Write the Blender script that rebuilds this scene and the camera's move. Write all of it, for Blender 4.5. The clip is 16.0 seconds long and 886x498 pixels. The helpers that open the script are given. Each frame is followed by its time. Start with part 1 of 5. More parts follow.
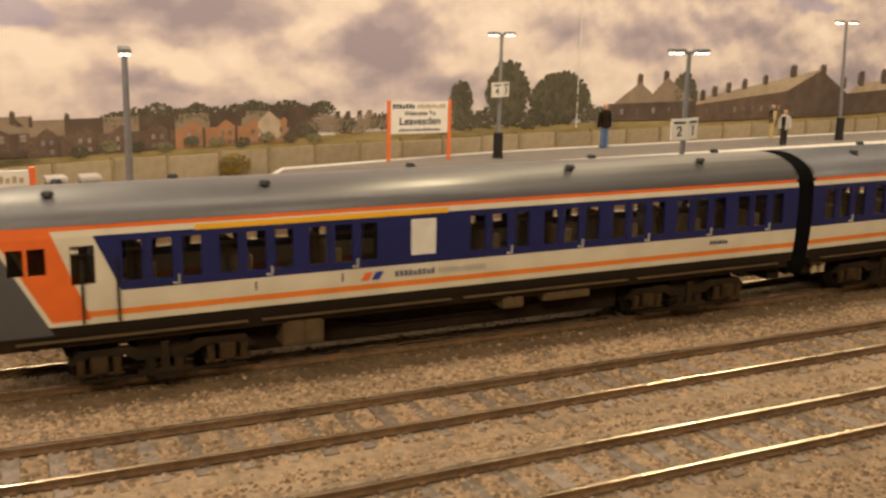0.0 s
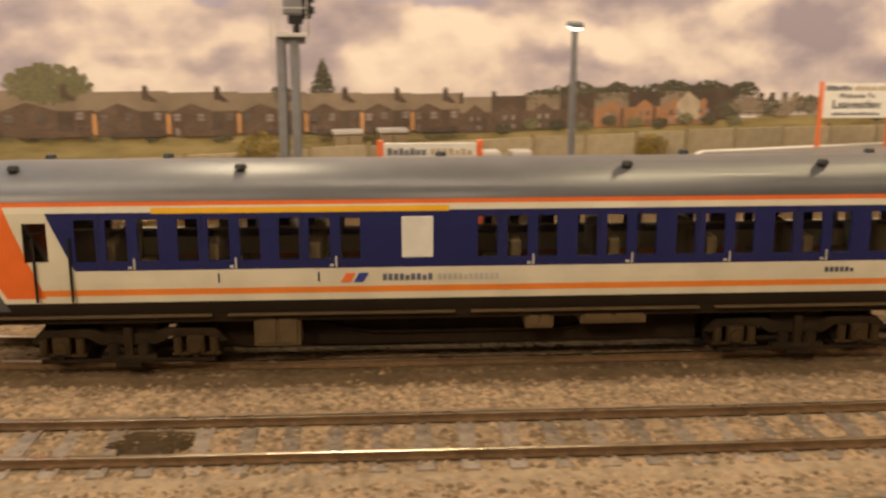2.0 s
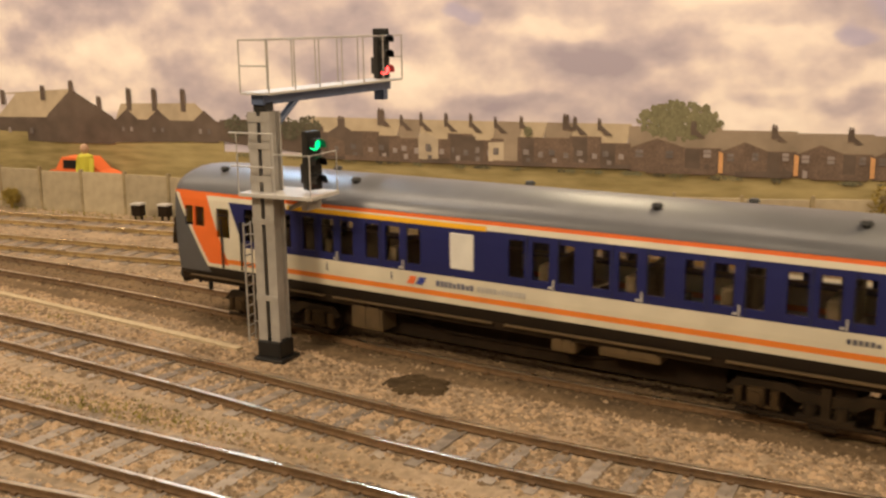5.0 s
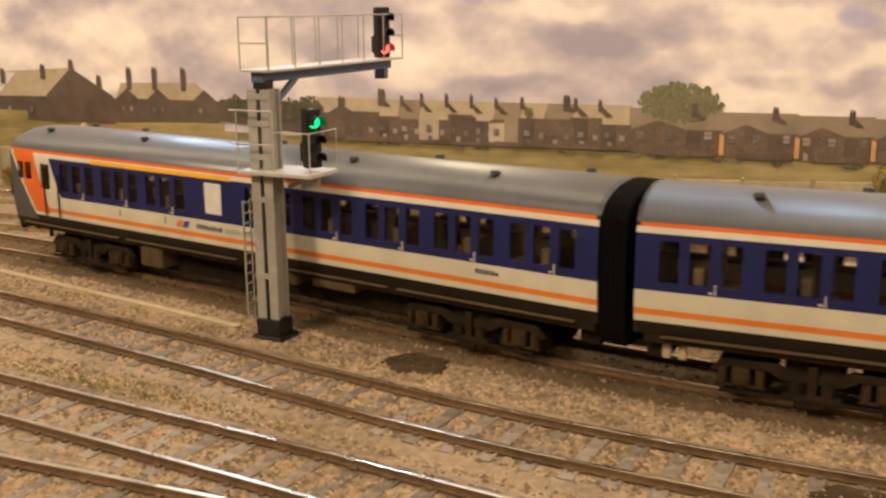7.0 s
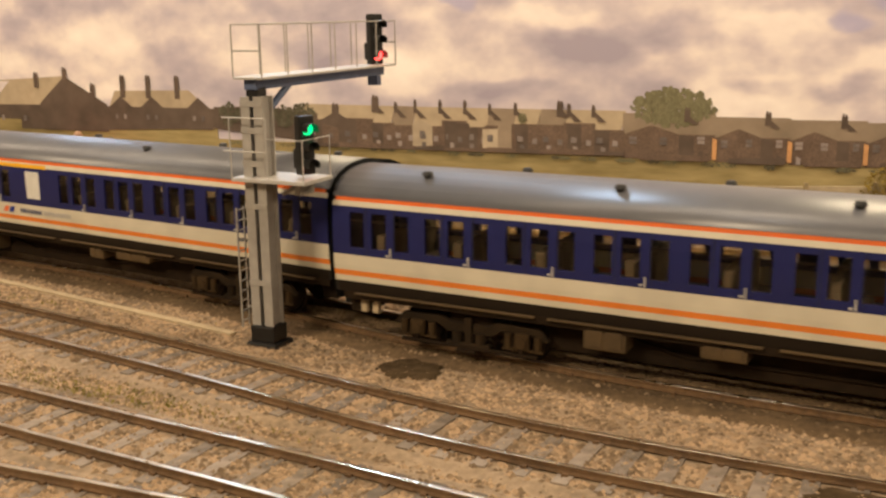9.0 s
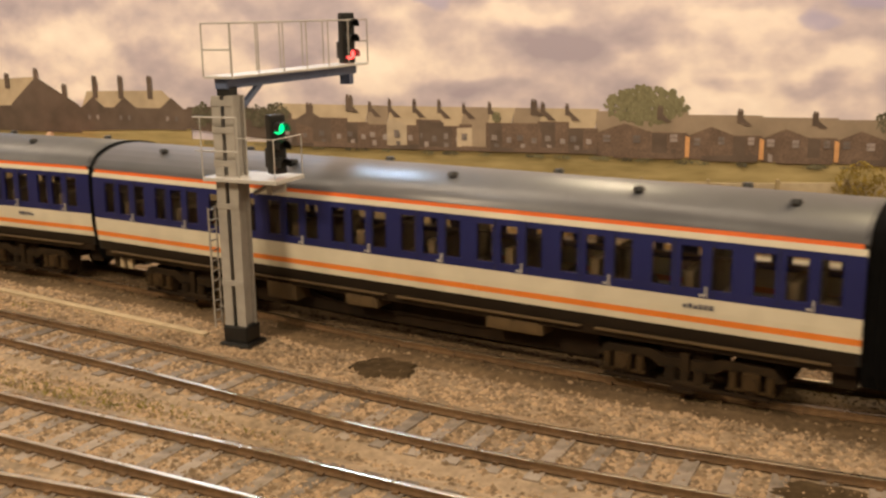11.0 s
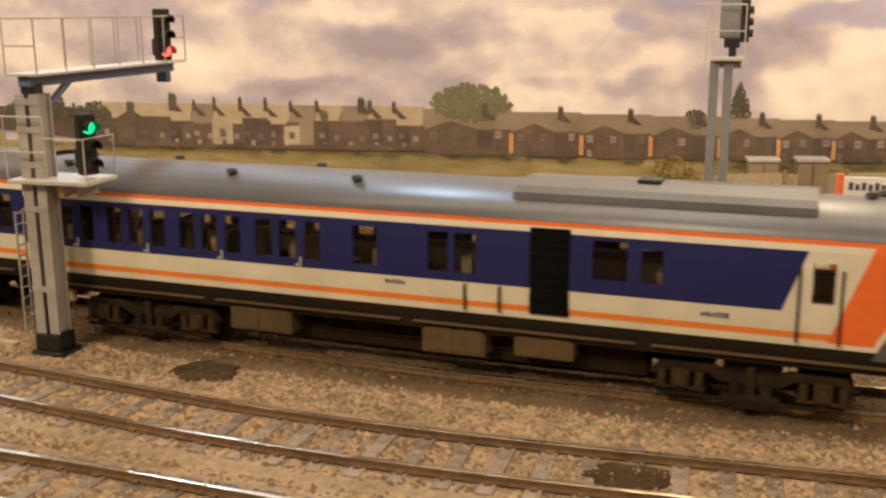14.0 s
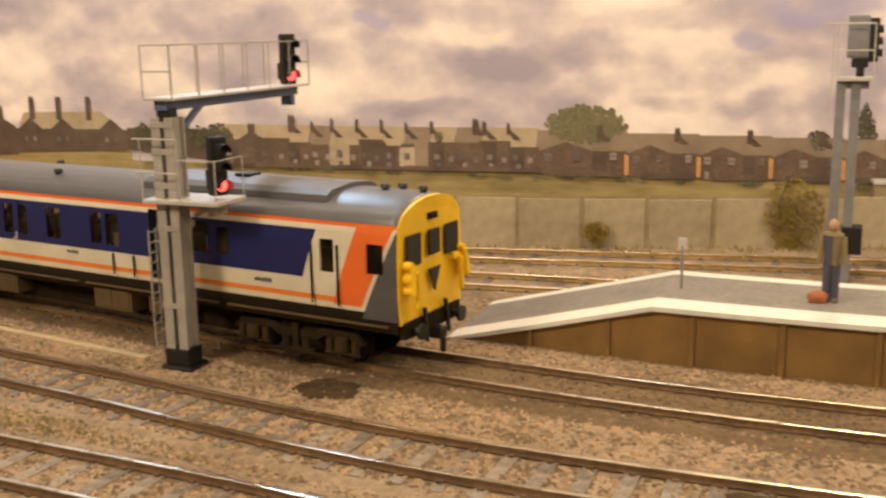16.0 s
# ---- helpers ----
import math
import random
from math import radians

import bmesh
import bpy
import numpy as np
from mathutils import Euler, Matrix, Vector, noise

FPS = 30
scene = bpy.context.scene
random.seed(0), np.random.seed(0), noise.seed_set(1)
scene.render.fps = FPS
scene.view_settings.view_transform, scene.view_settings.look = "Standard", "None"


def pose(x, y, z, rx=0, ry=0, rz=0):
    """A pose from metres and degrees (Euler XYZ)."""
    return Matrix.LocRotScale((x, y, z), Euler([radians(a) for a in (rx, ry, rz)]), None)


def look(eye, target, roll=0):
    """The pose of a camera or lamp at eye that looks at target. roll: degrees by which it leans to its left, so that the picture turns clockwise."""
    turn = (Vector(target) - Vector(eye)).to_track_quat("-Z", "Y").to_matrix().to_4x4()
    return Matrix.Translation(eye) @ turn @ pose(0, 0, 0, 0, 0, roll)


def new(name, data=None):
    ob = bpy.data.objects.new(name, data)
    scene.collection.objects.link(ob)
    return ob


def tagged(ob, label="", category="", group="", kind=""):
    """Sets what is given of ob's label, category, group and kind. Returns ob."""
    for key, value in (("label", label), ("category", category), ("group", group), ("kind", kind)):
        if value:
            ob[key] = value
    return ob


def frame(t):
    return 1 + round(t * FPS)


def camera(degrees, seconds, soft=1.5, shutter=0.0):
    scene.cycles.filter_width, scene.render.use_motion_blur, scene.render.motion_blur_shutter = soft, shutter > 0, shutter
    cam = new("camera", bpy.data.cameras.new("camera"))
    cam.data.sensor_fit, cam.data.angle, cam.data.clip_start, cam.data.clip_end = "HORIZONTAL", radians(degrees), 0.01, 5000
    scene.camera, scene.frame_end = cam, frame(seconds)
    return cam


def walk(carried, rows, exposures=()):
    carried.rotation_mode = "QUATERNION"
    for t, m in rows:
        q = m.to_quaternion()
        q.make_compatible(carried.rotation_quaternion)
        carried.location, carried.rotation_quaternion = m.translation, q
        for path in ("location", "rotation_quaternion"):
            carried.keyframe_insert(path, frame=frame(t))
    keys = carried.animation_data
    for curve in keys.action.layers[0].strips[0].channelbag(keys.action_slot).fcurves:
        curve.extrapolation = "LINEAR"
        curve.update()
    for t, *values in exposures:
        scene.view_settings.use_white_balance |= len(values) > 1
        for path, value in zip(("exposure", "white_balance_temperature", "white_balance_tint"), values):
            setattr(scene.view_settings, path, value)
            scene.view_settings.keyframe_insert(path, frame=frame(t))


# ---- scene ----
MM = 0.001      # all sizes below are in millimetres of the model, 1:76


def spline(pts, step=4.0):
    """A smooth curve through plan points, as an array of (x, y)."""
    p = np.array(pts, float)
    xs = np.arange(p[0, 0], p[-1, 0] + 0.01, step)
    slope = np.gradient(p[:, 1], p[:, 0])
    i = np.clip(np.searchsorted(p[:, 0], xs) - 1, 0, len(p) - 2)
    h = p[i + 1, 0] - p[i, 0]
    s = (xs - p[i, 0]) / h
    y = ((2 * s**3 - 3 * s**2 + 1) * p[i, 1] + (s**3 - 2 * s**2 + s) * h * slope[i]
         + (-2 * s**3 + 3 * s**2) * p[i + 1, 1] + (s**3 - s**2) * h * slope[i + 1])
    return np.stack([xs, y], 1)


def shifted(curve, off):
    """The curve moved sideways, away from the camera's side."""
    d = np.gradient(curve, axis=0)
    d /= np.linalg.norm(d, axis=1)[:, None]
    return curve + np.stack([-d[:, 1], d[:, 0]], 1) * off


def run(curve):
    return np.concatenate([[0], np.cumsum(np.linalg.norm(np.diff(curve, axis=0), axis=1))])


def y_on(curve, x):
    return float(np.interp(x, curve[:, 0], curve[:, 1]))


# ---- camera ----
CAM = [
    (0.0, 43.9, -15.5, 99.1, -23.88, -12.98, -1.32),
    (0.5, 43.5, -15.8, 97.2, -21.10, -13.80, -1.36),
    (1.0, 38.2, -10.6, 95.0, -14.70, -14.06, -0.49),
    (1.5, 30.8, -7.1, 98.5, -8.20, -14.40, -0.63),
    (2.0, 27.3, -0.6, 95.6, -3.14, -14.12, -0.11),
    (2.5, 17.9, 2.7, 93.9, 3.35, -13.69, -0.20),
    (3.0, 4.5, 0.8, 95.0, 9.51, -13.13, 0.18),
    (3.5, -3.3, 2.7, 101.6, 15.55, -12.94, 0.64),
    (4.0, -14.4, 2.6, 102.4, 21.27, -13.05, 0.98),
    (4.5, -16.8, 2.2, 100.1, 25.42, -12.15, 1.01),
    (7.0, -16.3, 2.0, 97.5, 25.73, -13.17, 0.53),
    (7.5, -16.3, 1.8, 97.0, 25.82, -13.21, 0.37),
    (8.0, -16.0, 1.9, 97.5, 25.78, -12.94, 0.52),
    (8.5, -15.1, 1.4, 97.4, 25.88, -13.03, 0.54),
    (9.0, -15.6, 1.8, 97.5, 25.41, -12.83, 0.81),
    (11.5, -13.3, 2.8, 96.6, 23.17, -12.98, 0.98),
    (12.0, -11.6, 5.1, 95.7, 18.98, -13.73, 0.05),
    (12.5, -7.4, 5.6, 95.8, 14.58, -14.20, -0.02),
    (13.0, -6.8, 3.9, 95.9, 14.39, -13.50, -0.01),
    (13.5, -7.4, 3.8, 96.8, 14.46, -13.21, 0.07),
    (14.0, -7.8, 3.5, 97.1, 15.43, -13.08, 0.34),
    (14.5, -8.5, 4.1, 96.9, 16.48, -12.78, 0.55),
    (15.0, -8.5, 3.5, 97.1, 17.46, -12.62, 0.78),
    (15.5, -9.9, 2.6, 97.3, 18.51, -12.28, 0.89),
    (16.0, -12.5, 1.3, 97.9, 21.09, -11.92, 0.95),
]

cam = camera(46.25, 16.0, soft=2.5, shutter=0.5)
walk(cam, [(t, pose(x * MM, y * MM, z * MM, 90 + p, r, w)) for t, x, y, z, w, p, r in CAM], [(0, -0.08), (2, -0.02), (5, 0.07), (16, 0.07)])

# ---- light: a room lit by warm ceiling lamps ----
world = bpy.data.worlds.new("room_air")
scene.world = world
world.use_nodes = True
world.node_tree.nodes["Background"].inputs[0].default_value = (1.0, 0.8, 0.6, 1)
world.node_tree.nodes["Background"].inputs[1].default_value = 0.05
for lx, ly, lz, size, power, col in ((-0.60, -0.75, 0.85, 0.3, 9.8, (1.0, 0.78, 0.53)), (-0.30, 0.02, 0.95, 0.16, 1.0, (0.92, 0.90, 0.88)), (0.10, -0.8, 0.9, 0.3, 2.5, (1.0, 0.80, 0.57)),
                                     (1.1, -0.75, 0.85, 0.3, 4.2, (1.0, 0.80, 0.57)), (-0.76, 1.0, 0.75, 0.13, 3.4, (0.55, 0.75, 1.0)),
                                     (0.02, 1.0, 0.75, 0.13, 3.4, (1.0, 0.80, 0.52)), (1.02, 1.0, 0.75, 0.13, 4.0, (1.0, 0.79, 0.47))):
    lamp = bpy.data.lights.new("ceiling_lamp", "AREA")
    lamp.shape, lamp.size, lamp.energy, lamp.color = "DISK", size, power, col
    ob = new("ceiling_lamp", lamp)
    ob.matrix_world = look((lx, ly, lz), (lx * 0.55, 0.42, 0.05))
# strip lamps of the layout's lighting rail, over the back of the main line and turned to the backdrop
for lx in (-1.0, -0.6, -0.2, 0.2, 0.6, 1.0):
    lamp = bpy.data.lights.new("strip_lamp", "AREA")
    lamp.shape, lamp.size, lamp.size_y, lamp.energy, lamp.color = "RECTANGLE", 0.34, 0.04, 0.92 if lx < -0.5 else 1.05, (1.0, 0.79, 0.57)
    ob = new("strip_lamp", lamp)
    ob.matrix_world = look((lx, 0.30 + 0.10 * max(0, lx), 0.46), (lx, 0.60 + 0.15 * max(0, lx), 0.06))


# ---- materials ----
def tree_of(name):
    m = bpy.data.materials.new(name)
    m.use_nodes = True
    return m, m.node_tree.nodes, m.node_tree.links, m.node_tree.nodes["Principled BSDF"]


def mat(name, col, rough=0.6, metal=0.0, var=0.18, scale=250.0, bump=0.15, col2=None, spec=0.5, stretch=(1, 1, 1), island=0.0, objrand=0.0):
    """A worn surface: two scales of noise vary the colour, the gloss and the relief."""
    m, n, l, b = tree_of(name)
    tc = n.new("ShaderNodeTexCoord")
    mp = n.new("ShaderNodeMapping")
    mp.inputs["Scale"].default_value = stretch
    l.new(tc.outputs["Object"], mp.inputs["Vector"])
    big, small = n.new("ShaderNodeTexNoise"), n.new("ShaderNodeTexNoise")
    big.inputs["Scale"].default_value, big.inputs["Detail"].default_value = scale * 0.15, 4
    small.inputs["Scale"].default_value, small.inputs["Detail"].default_value = scale, 3
    for t in (big, small):
        l.new(mp.outputs[0], t.inputs["Vector"])
    add = n.new("ShaderNodeMath")
    add.operation = "ADD"
    l.new(big.outputs["Fac"], add.inputs[0])
    l.new(small.outputs["Fac"], add.inputs[1])
    fac = add.outputs[0]
    if island or objrand:
        src = n.new("ShaderNodeNewGeometry").outputs["Random Per Island"] if island else n.new("ShaderNodeObjectInfo").outputs["Random"]
        k = n.new("ShaderNodeMath")
        k.operation = "MULTIPLY_ADD"
        l.new(src, k.inputs[0])
        k.inputs[1].default_value = island or objrand
        l.new(fac, k.inputs[2])
        sub = n.new("ShaderNodeMath")
        sub.operation = "SUBTRACT"
        l.new(k.outputs[0], sub.inputs[0])
        sub.inputs[1].default_value = (island or objrand) / 2
        fac = sub.outputs[0]
    ramp = n.new("ShaderNodeMapRange")
    ramp.inputs[1].default_value, ramp.inputs[2].default_value = 0.65, 1.35
    l.new(fac, ramp.inputs[0])
    mix = n.new("ShaderNodeMix")
    mix.data_type = "RGBA"
    dark = tuple(c * (1 - var) for c in col)
    lite = col2 or tuple(min(1, c * (1 + var)) for c in col)
    mix.inputs[6].default_value, mix.inputs[7].default_value = (*dark, 1), (*lite, 1)
    l.new(ramp.outputs[0], mix.inputs[0])
    l.new(mix.outputs[2], b.inputs["Base Color"])
    b.inputs["Metallic"].default_value = metal
    b.inputs["Specular IOR Level"].default_value = spec
    rg = n.new("ShaderNodeMapRange")
    rg.inputs[1].default_value, rg.inputs[2].default_value = 0.3, 0.7
    rg.inputs[3].default_value, rg.inputs[4].default_value = max(0.03, rough - 0.08), min(1, rough + 0.08)
    l.new(big.outputs["Fac"], rg.inputs[0])
    l.new(rg.outputs[0], b.inputs["Roughness"])
    if bump:
        bp = n.new("ShaderNodeBump")
        bp.inputs["Strength"].default_value, bp.inputs["Distance"].default_value = bump, 0.0004
        l.new(small.outputs["Fac"], bp.inputs["Height"])
        l.new(bp.outputs[0], b.inputs["Normal"])
    return m


def glow(name, col, power):
    m, n, l, b = tree_of(name)
    b.inputs["Base Color"].default_value = (*col, 1)
    b.inputs["Emission Color"].default_value = (*col, 1)
    b.inputs["Emission Strength"].default_value = power
    return m


def livery(name, layers, base):
    """Painted coach side: each layer is a colour and the half planes a*x + b*z > c (mm) that bound it."""
    m, n, l, b = tree_of(name)
    tc = n.new("ShaderNodeTexCoord")
    cur = n.new("ShaderNodeRGB")
    cur.outputs[0].default_value = (*base, 1)
    cur = cur.outputs[0]
    for col, planes in layers:
        mask = None
        for a, c, d in planes:
            dot = n.new("ShaderNodeVectorMath")
            dot.operation = "DOT_PRODUCT"
            l.new(tc.outputs["Object"], dot.inputs[0])
            dot.inputs[1].default_value = (a, 0, c)
            gt = n.new("ShaderNodeMath")
            gt.operation = "GREATER_THAN"
            l.new(dot.outputs["Value"], gt.inputs[0])
            gt.inputs[1].default_value = d * MM
            if mask is None:
                mask = gt.outputs[0]
            else:
                mu = n.new("ShaderNodeMath")
                mu.operation = "MULTIPLY"
                l.new(mask, mu.inputs[0])
                l.new(gt.outputs[0], mu.inputs[1])
                mask = mu.outputs[0]
        mix = n.new("ShaderNodeMix")
        mix.data_type = "RGBA"
        l.new(mask, mix.inputs[0])
        l.new(cur, mix.inputs[6])
        mix.inputs[7].default_value = (*col, 1)
        cur = mix.outputs[2]
    grime = n.new("ShaderNodeTexNoise")
    grime.inputs["Scale"].default_value, grime.inputs["Detail"].default_value = 90, 5
    l.new(tc.outputs["Object"], grime.inputs["Vector"])
    gr = n.new("ShaderNodeMapRange")
    gr.inputs[1].default_value, gr.inputs[2].default_value, gr.inputs[3].default_value, gr.inputs[4].default_value = 0.35, 0.7, 0.86, 1.0
    l.new(grime.outputs["Fac"], gr.inputs[0])
    mul = n.new("ShaderNodeMix")
    mul.data_type, mul.blend_type = "RGBA", "MULTIPLY"
    mul.inputs[0].default_value = 1
    l.new(cur, mul.inputs[6])
    l.new(gr.outputs[0], mul.inputs[7])
    l.new(mul.outputs[2], b.inputs["Base Color"])
    b.inputs["Roughness"].default_value = 0.4
    b.inputs["Specular IOR Level"].default_value = 0.28
    return m


# printed cloud masses on the sheet: place along it, height, half width, half height (mm)
CLOUD_LIT = ((84, 77, 20, 11), (228, 81, 22, 12), (165, 68, 52, 9), (239, 61, 23, 9), (345, 74, 41, 22), (678, 73, 44, 18), (-83, 61, 18, 11), (59, 76, 18, 11), (30, 59, 26, 11),
             (126, 72, 26, 8), (213, 56, 35, 11), (-191, 97, 22, 8), (-117, 80, 21, 8), (-43, 71, 21, 8), (50, 76, 13, 8), (15, 65, 13, 9), (-454, 86, 44, 14), (-271, 69, 27, 11), (-462, 56, 16, 6))
CLOUD_GREY = ((140, 94, 49, 8), (278, 84, 29, 20), (290, 53, 56, 12), (539, 86, 82, 14), (-118, 87, 32, 7), (-135, 63, 12, 7), (-55, 63, 16, 5), (89, 86, 25, 6), (127, 60, 29, 6),
              (257, 71, 32, 16), (-169, 82, 27, 8), (-83, 101, 42, 8), (-93, 62, 19, 5), (21, 89, 18, 10), (-514, 85, 26, 13), (-400, 72, 30, 14), (-307, 67, 23, 18), (-214, 61, 28, 5))
CLOUD_GAP = ((67, 93, 16, 9), (672, 110, 43, 8), (40, 93, 30, 7), (-54, 91, 10, 6), (54, 93, 12, 12), (-236, 104, 10, 6), (-20, 104, 30, 8))


def sky_print():
    """Matt photographic paper: banks of cream cloud with violet-grey undersides and gaps of blue, printed."""
    m, n, l, b = tree_of("printed_sky")
    tc = n.new("ShaderNodeTexCoord")

    def noise(scale, detail, rough, shift):
        mp = n.new("ShaderNodeMapping")
        mp.inputs["Scale"].default_value, mp.inputs["Location"].default_value = (1.0, 0.3, 1.5), shift
        l.new(tc.outputs["Object"], mp.inputs["Vector"])
        t = n.new("ShaderNodeTexNoise")
        t.inputs["Scale"].default_value, t.inputs["Detail"].default_value, t.inputs["Roughness"].default_value = scale, detail, rough
        l.new(mp.outputs[0], t.inputs["Vector"])
        return t

    def calc(op, x, y, z=None):
        k = n.new("ShaderNodeMath")
        k.operation = op
        for i, v in enumerate((x, y, z)):
            if v is None:
                continue
            if isinstance(v, (int, float)):
                k.inputs[i].default_value = v
            else:
                l.new(v, k.inputs[i])
        return k.outputs[0]
    # the cloud edges are frayed by shifting the plan with noise
    fray, off, spot = noise(26.0, 3, 0.5, (0.1, 0, 0.3)), n.new("ShaderNodeVectorMath"), n.new("ShaderNodeVectorMath")
    off.operation = "MULTIPLY_ADD"
    l.new(fray.outputs["Color"], off.inputs[0])
    off.inputs[1].default_value, off.inputs[2].default_value = (0.030, 0, 0.026), (-0.015, 0, -0.013)
    spot.operation = "ADD"
    l.new(tc.outputs["Object"], spot.inputs[0])
    l.new(off.outputs[0], spot.inputs[1])

    def masses(items):
        total = 0.0
        for x, z, rx, rz in items:
            d, e, f = (n.new("ShaderNodeVectorMath") for _ in range(3))
            g = n.new("ShaderNodeMapRange")
            d.operation, e.operation, f.operation = "SUBTRACT", "MULTIPLY", "LENGTH"
            l.new(spot.outputs[0], d.inputs[0])
            d.inputs[1].default_value = (x * MM, 0, z * MM)
            l.new(d.outputs[0], e.inputs[0])
            e.inputs[1].default_value = (1 / (rx * MM), 0, 1 / (rz * MM))
            l.new(e.outputs[0], f.inputs[0])
            g.interpolation_type = "SMOOTHSTEP"
            g.inputs[1].default_value, g.inputs[2].default_value, g.inputs[3].default_value, g.inputs[4].default_value = 0.35, 1.45, 1.0, 0.0
            l.new(f.outputs["Value"], g.inputs[0])
            total = calc("ADD", g.outputs[0], total)
        return total
    a, a2 = noise(13.0, 5, 0.48, (0.37, 0, 0.11)), noise(13.0, 5, 0.48, (0.373, 0, 0.121))
    puff = calc("MULTIPLY_ADD", calc("SUBTRACT", a.outputs["Fac"], a2.outputs["Fac"]), 1.5, a.outputs["Fac"])
    tone = calc("MULTIPLY_ADD", puff, 0.70, 0.14)
    tone = calc("MULTIPLY_ADD", masses(CLOUD_LIT), 0.15, tone)
    tone = calc("MULTIPLY_ADD", masses(CLOUD_GREY), -0.15, tone)
    r1 = n.new("ShaderNodeValToRGB")
    e = r1.color_ramp.elements
    e[0].position, e[0].color = 0.28, (0.37, 0.335, 0.41, 1)
    e[1].position, e[1].color = 0.74, (0.93, 0.86, 0.80, 1)
    for pos, col in ((0.40, (0.49, 0.44, 0.50, 1)), (0.49, (0.63, 0.56, 0.58, 1)), (0.60, (0.82, 0.74, 0.70, 1))):
        k = e.new(pos)
        k.color = col
    l.new(tone, r1.inputs[0])
    gap = n.new("ShaderNodeMapRange")
    gap.interpolation_type = "SMOOTHSTEP"
    gap.inputs[1].default_value, gap.inputs[2].default_value, gap.inputs[4].default_value = 0.25, 1.1, 0.7
    l.new(calc("MULTIPLY_ADD", fray.outputs["Fac"], 0.8, calc("SUBTRACT", masses(CLOUD_GAP), 0.4)), gap.inputs[0])
    mix = n.new("ShaderNodeMix")
    mix.data_type = "RGBA"
    l.new(gap.outputs[0], mix.inputs[0])
    l.new(r1.outputs[0], mix.inputs[6])
    mix.inputs[7].default_value = (0.36, 0.35, 0.55, 1)
    l.new(mix.outputs[2], b.inputs["Base Color"])
    b.inputs["Roughness"].default_value = 0.75
    b.inputs["Specular IOR Level"].default_value = 0.2
    return m


BALLAST = mat("ballast", (0.275, 0.203, 0.132), 0.95, 0, 0.42, 420, 1.0, spec=0.2)
STONE_DARK = mat("dark_ballast_stone", (0.165, 0.112, 0.062), 0.95, 0, 0.46, 150, 0.4, spec=0.2, island=1.0)
DARKBED = mat("dark_ballast", (0.15, 0.10, 0.055), 0.95, 0, 0.42, 420, 1.0, spec=0.2)
STONE = mat("ballast_stone", (0.298, 0.209, 0.128), 0.95, 0, 0.46, 150, 0.4, spec=0.2, island=1.0)
# darker than the panels: the shadow at each post is in its colour
FENCEPOST = mat("shaded_fence_post", (0.27, 0.215, 0.125), 0.9, 0, 0.3, 200, 0.3, spec=0.2)
GRASS = mat("static_grass", (0.16, 0.15, 0.035), 0.95, 0, 0.5, 300, 0.8, col2=(0.33, 0.27, 0.07), spec=0.1)
OIL = mat("oil_stain", (0.062, 0.042, 0.022), 0.97, 0, 0.5, 400, 0.9, spec=0.08)
SLEEPER = mat("sleeper_concrete", (0.225, 0.185, 0.148), 0.9, 0, 0.4, 350, 0.4, objrand=0.5, spec=0.2)
RUST = mat("rusty_rail_side", (0.17, 0.10, 0.048), 0.8, 0.2, 0.4, 500, 0.4)
STEEL = mat("polished_rail_head", (0.66, 0.56, 0.42), 0.29, 1.0, 0.15, 300, 0.05)
# the far rails' golden glint, put into the colour of their sides
GLINTSIDE = mat("golden_glint_rail_side", (0.42, 0.30, 0.13), 0.45, 0.6, 0.3, 300, 0.1)
SKY = sky_print()
WHITE = mat("white_paint", (0.74, 0.72, 0.66), 0.6, 0, 0.1, 200, 0.1)
PLATTOP = mat("platform_asphalt", (0.24, 0.22, 0.20), 0.9, 0, 0.2, 500, 0.4, spec=0.2)
PLATWALL = mat("platform_brown_wall", (0.225, 0.132, 0.045), 0.8, 0, 0.4, 60, 0.3, spec=0.25)
FENCE = mat("fence_concrete", (0.36, 0.30, 0.20), 0.9, 0, 0.2, 200, 0.3, objrand=0.4, spec=0.2)
ORANGE = mat("orange_paint", (0.80, 0.17, 0.045), 0.5, 0, 0.1, 200, 0.05)
GREYPOST = mat("grey_painted_steel", (0.205, 0.205, 0.215), 0.55, 0.1, 0.15, 300, 0.1)
LIGHTGREY = mat("pale_grey_steel", (0.50, 0.48, 0.45), 0.5, 0.1, 0.12, 300, 0.1)
BELLOWS = mat("matt_black_bellows", (0.005, 0.005, 0.005), 0.95, 0, 0.2, 200, 0.1, spec=0.08)
TROUGH = mat("dusty_cream_trough", (0.46, 0.37, 0.24), 0.9, 0, 0.2, 300, 0.3, spec=0.2)
MASTGREY = mat("warm_grey_mast_steel", (0.37, 0.345, 0.31), 0.6, 0.05, 0.2, 250, 0.15)
BUSH = mat("dry_bush", (0.27, 0.195, 0.045), 0.95, 0, 0.45, 120, 0.3, spec=0.1)
BLACK = mat("black_plastic", (0.009, 0.0085, 0.008), 0.5, 0, 0.3, 300, 0.1)
UNDER = mat("underframe_brown", (0.020, 0.012, 0.006), 0.85, 0, 0.4, 250, 0.3, spec=0.15)
# bogie colours are darkened to hold the shade beneath the train, besides grime
CASTING = mat("grimy_shaded_bogie_casting", (0.024, 0.015, 0.007), 0.85, 0, 0.55, 220, 0.4, spec=0.2)
AXLEBOX = mat("dusty_shaded_axle_box", (0.048, 0.029, 0.012), 0.85, 0, 0.4, 200, 0.3, spec=0.2)
ARMBLUE = mat("blue_grey_arm_steel", (0.10, 0.135, 0.24), 0.55, 0.05, 0.2, 250, 0.1)
BOXBROWN = mat("battery_box_brown", (0.095, 0.060, 0.024), 0.8, 0, 0.3, 200, 0.2)
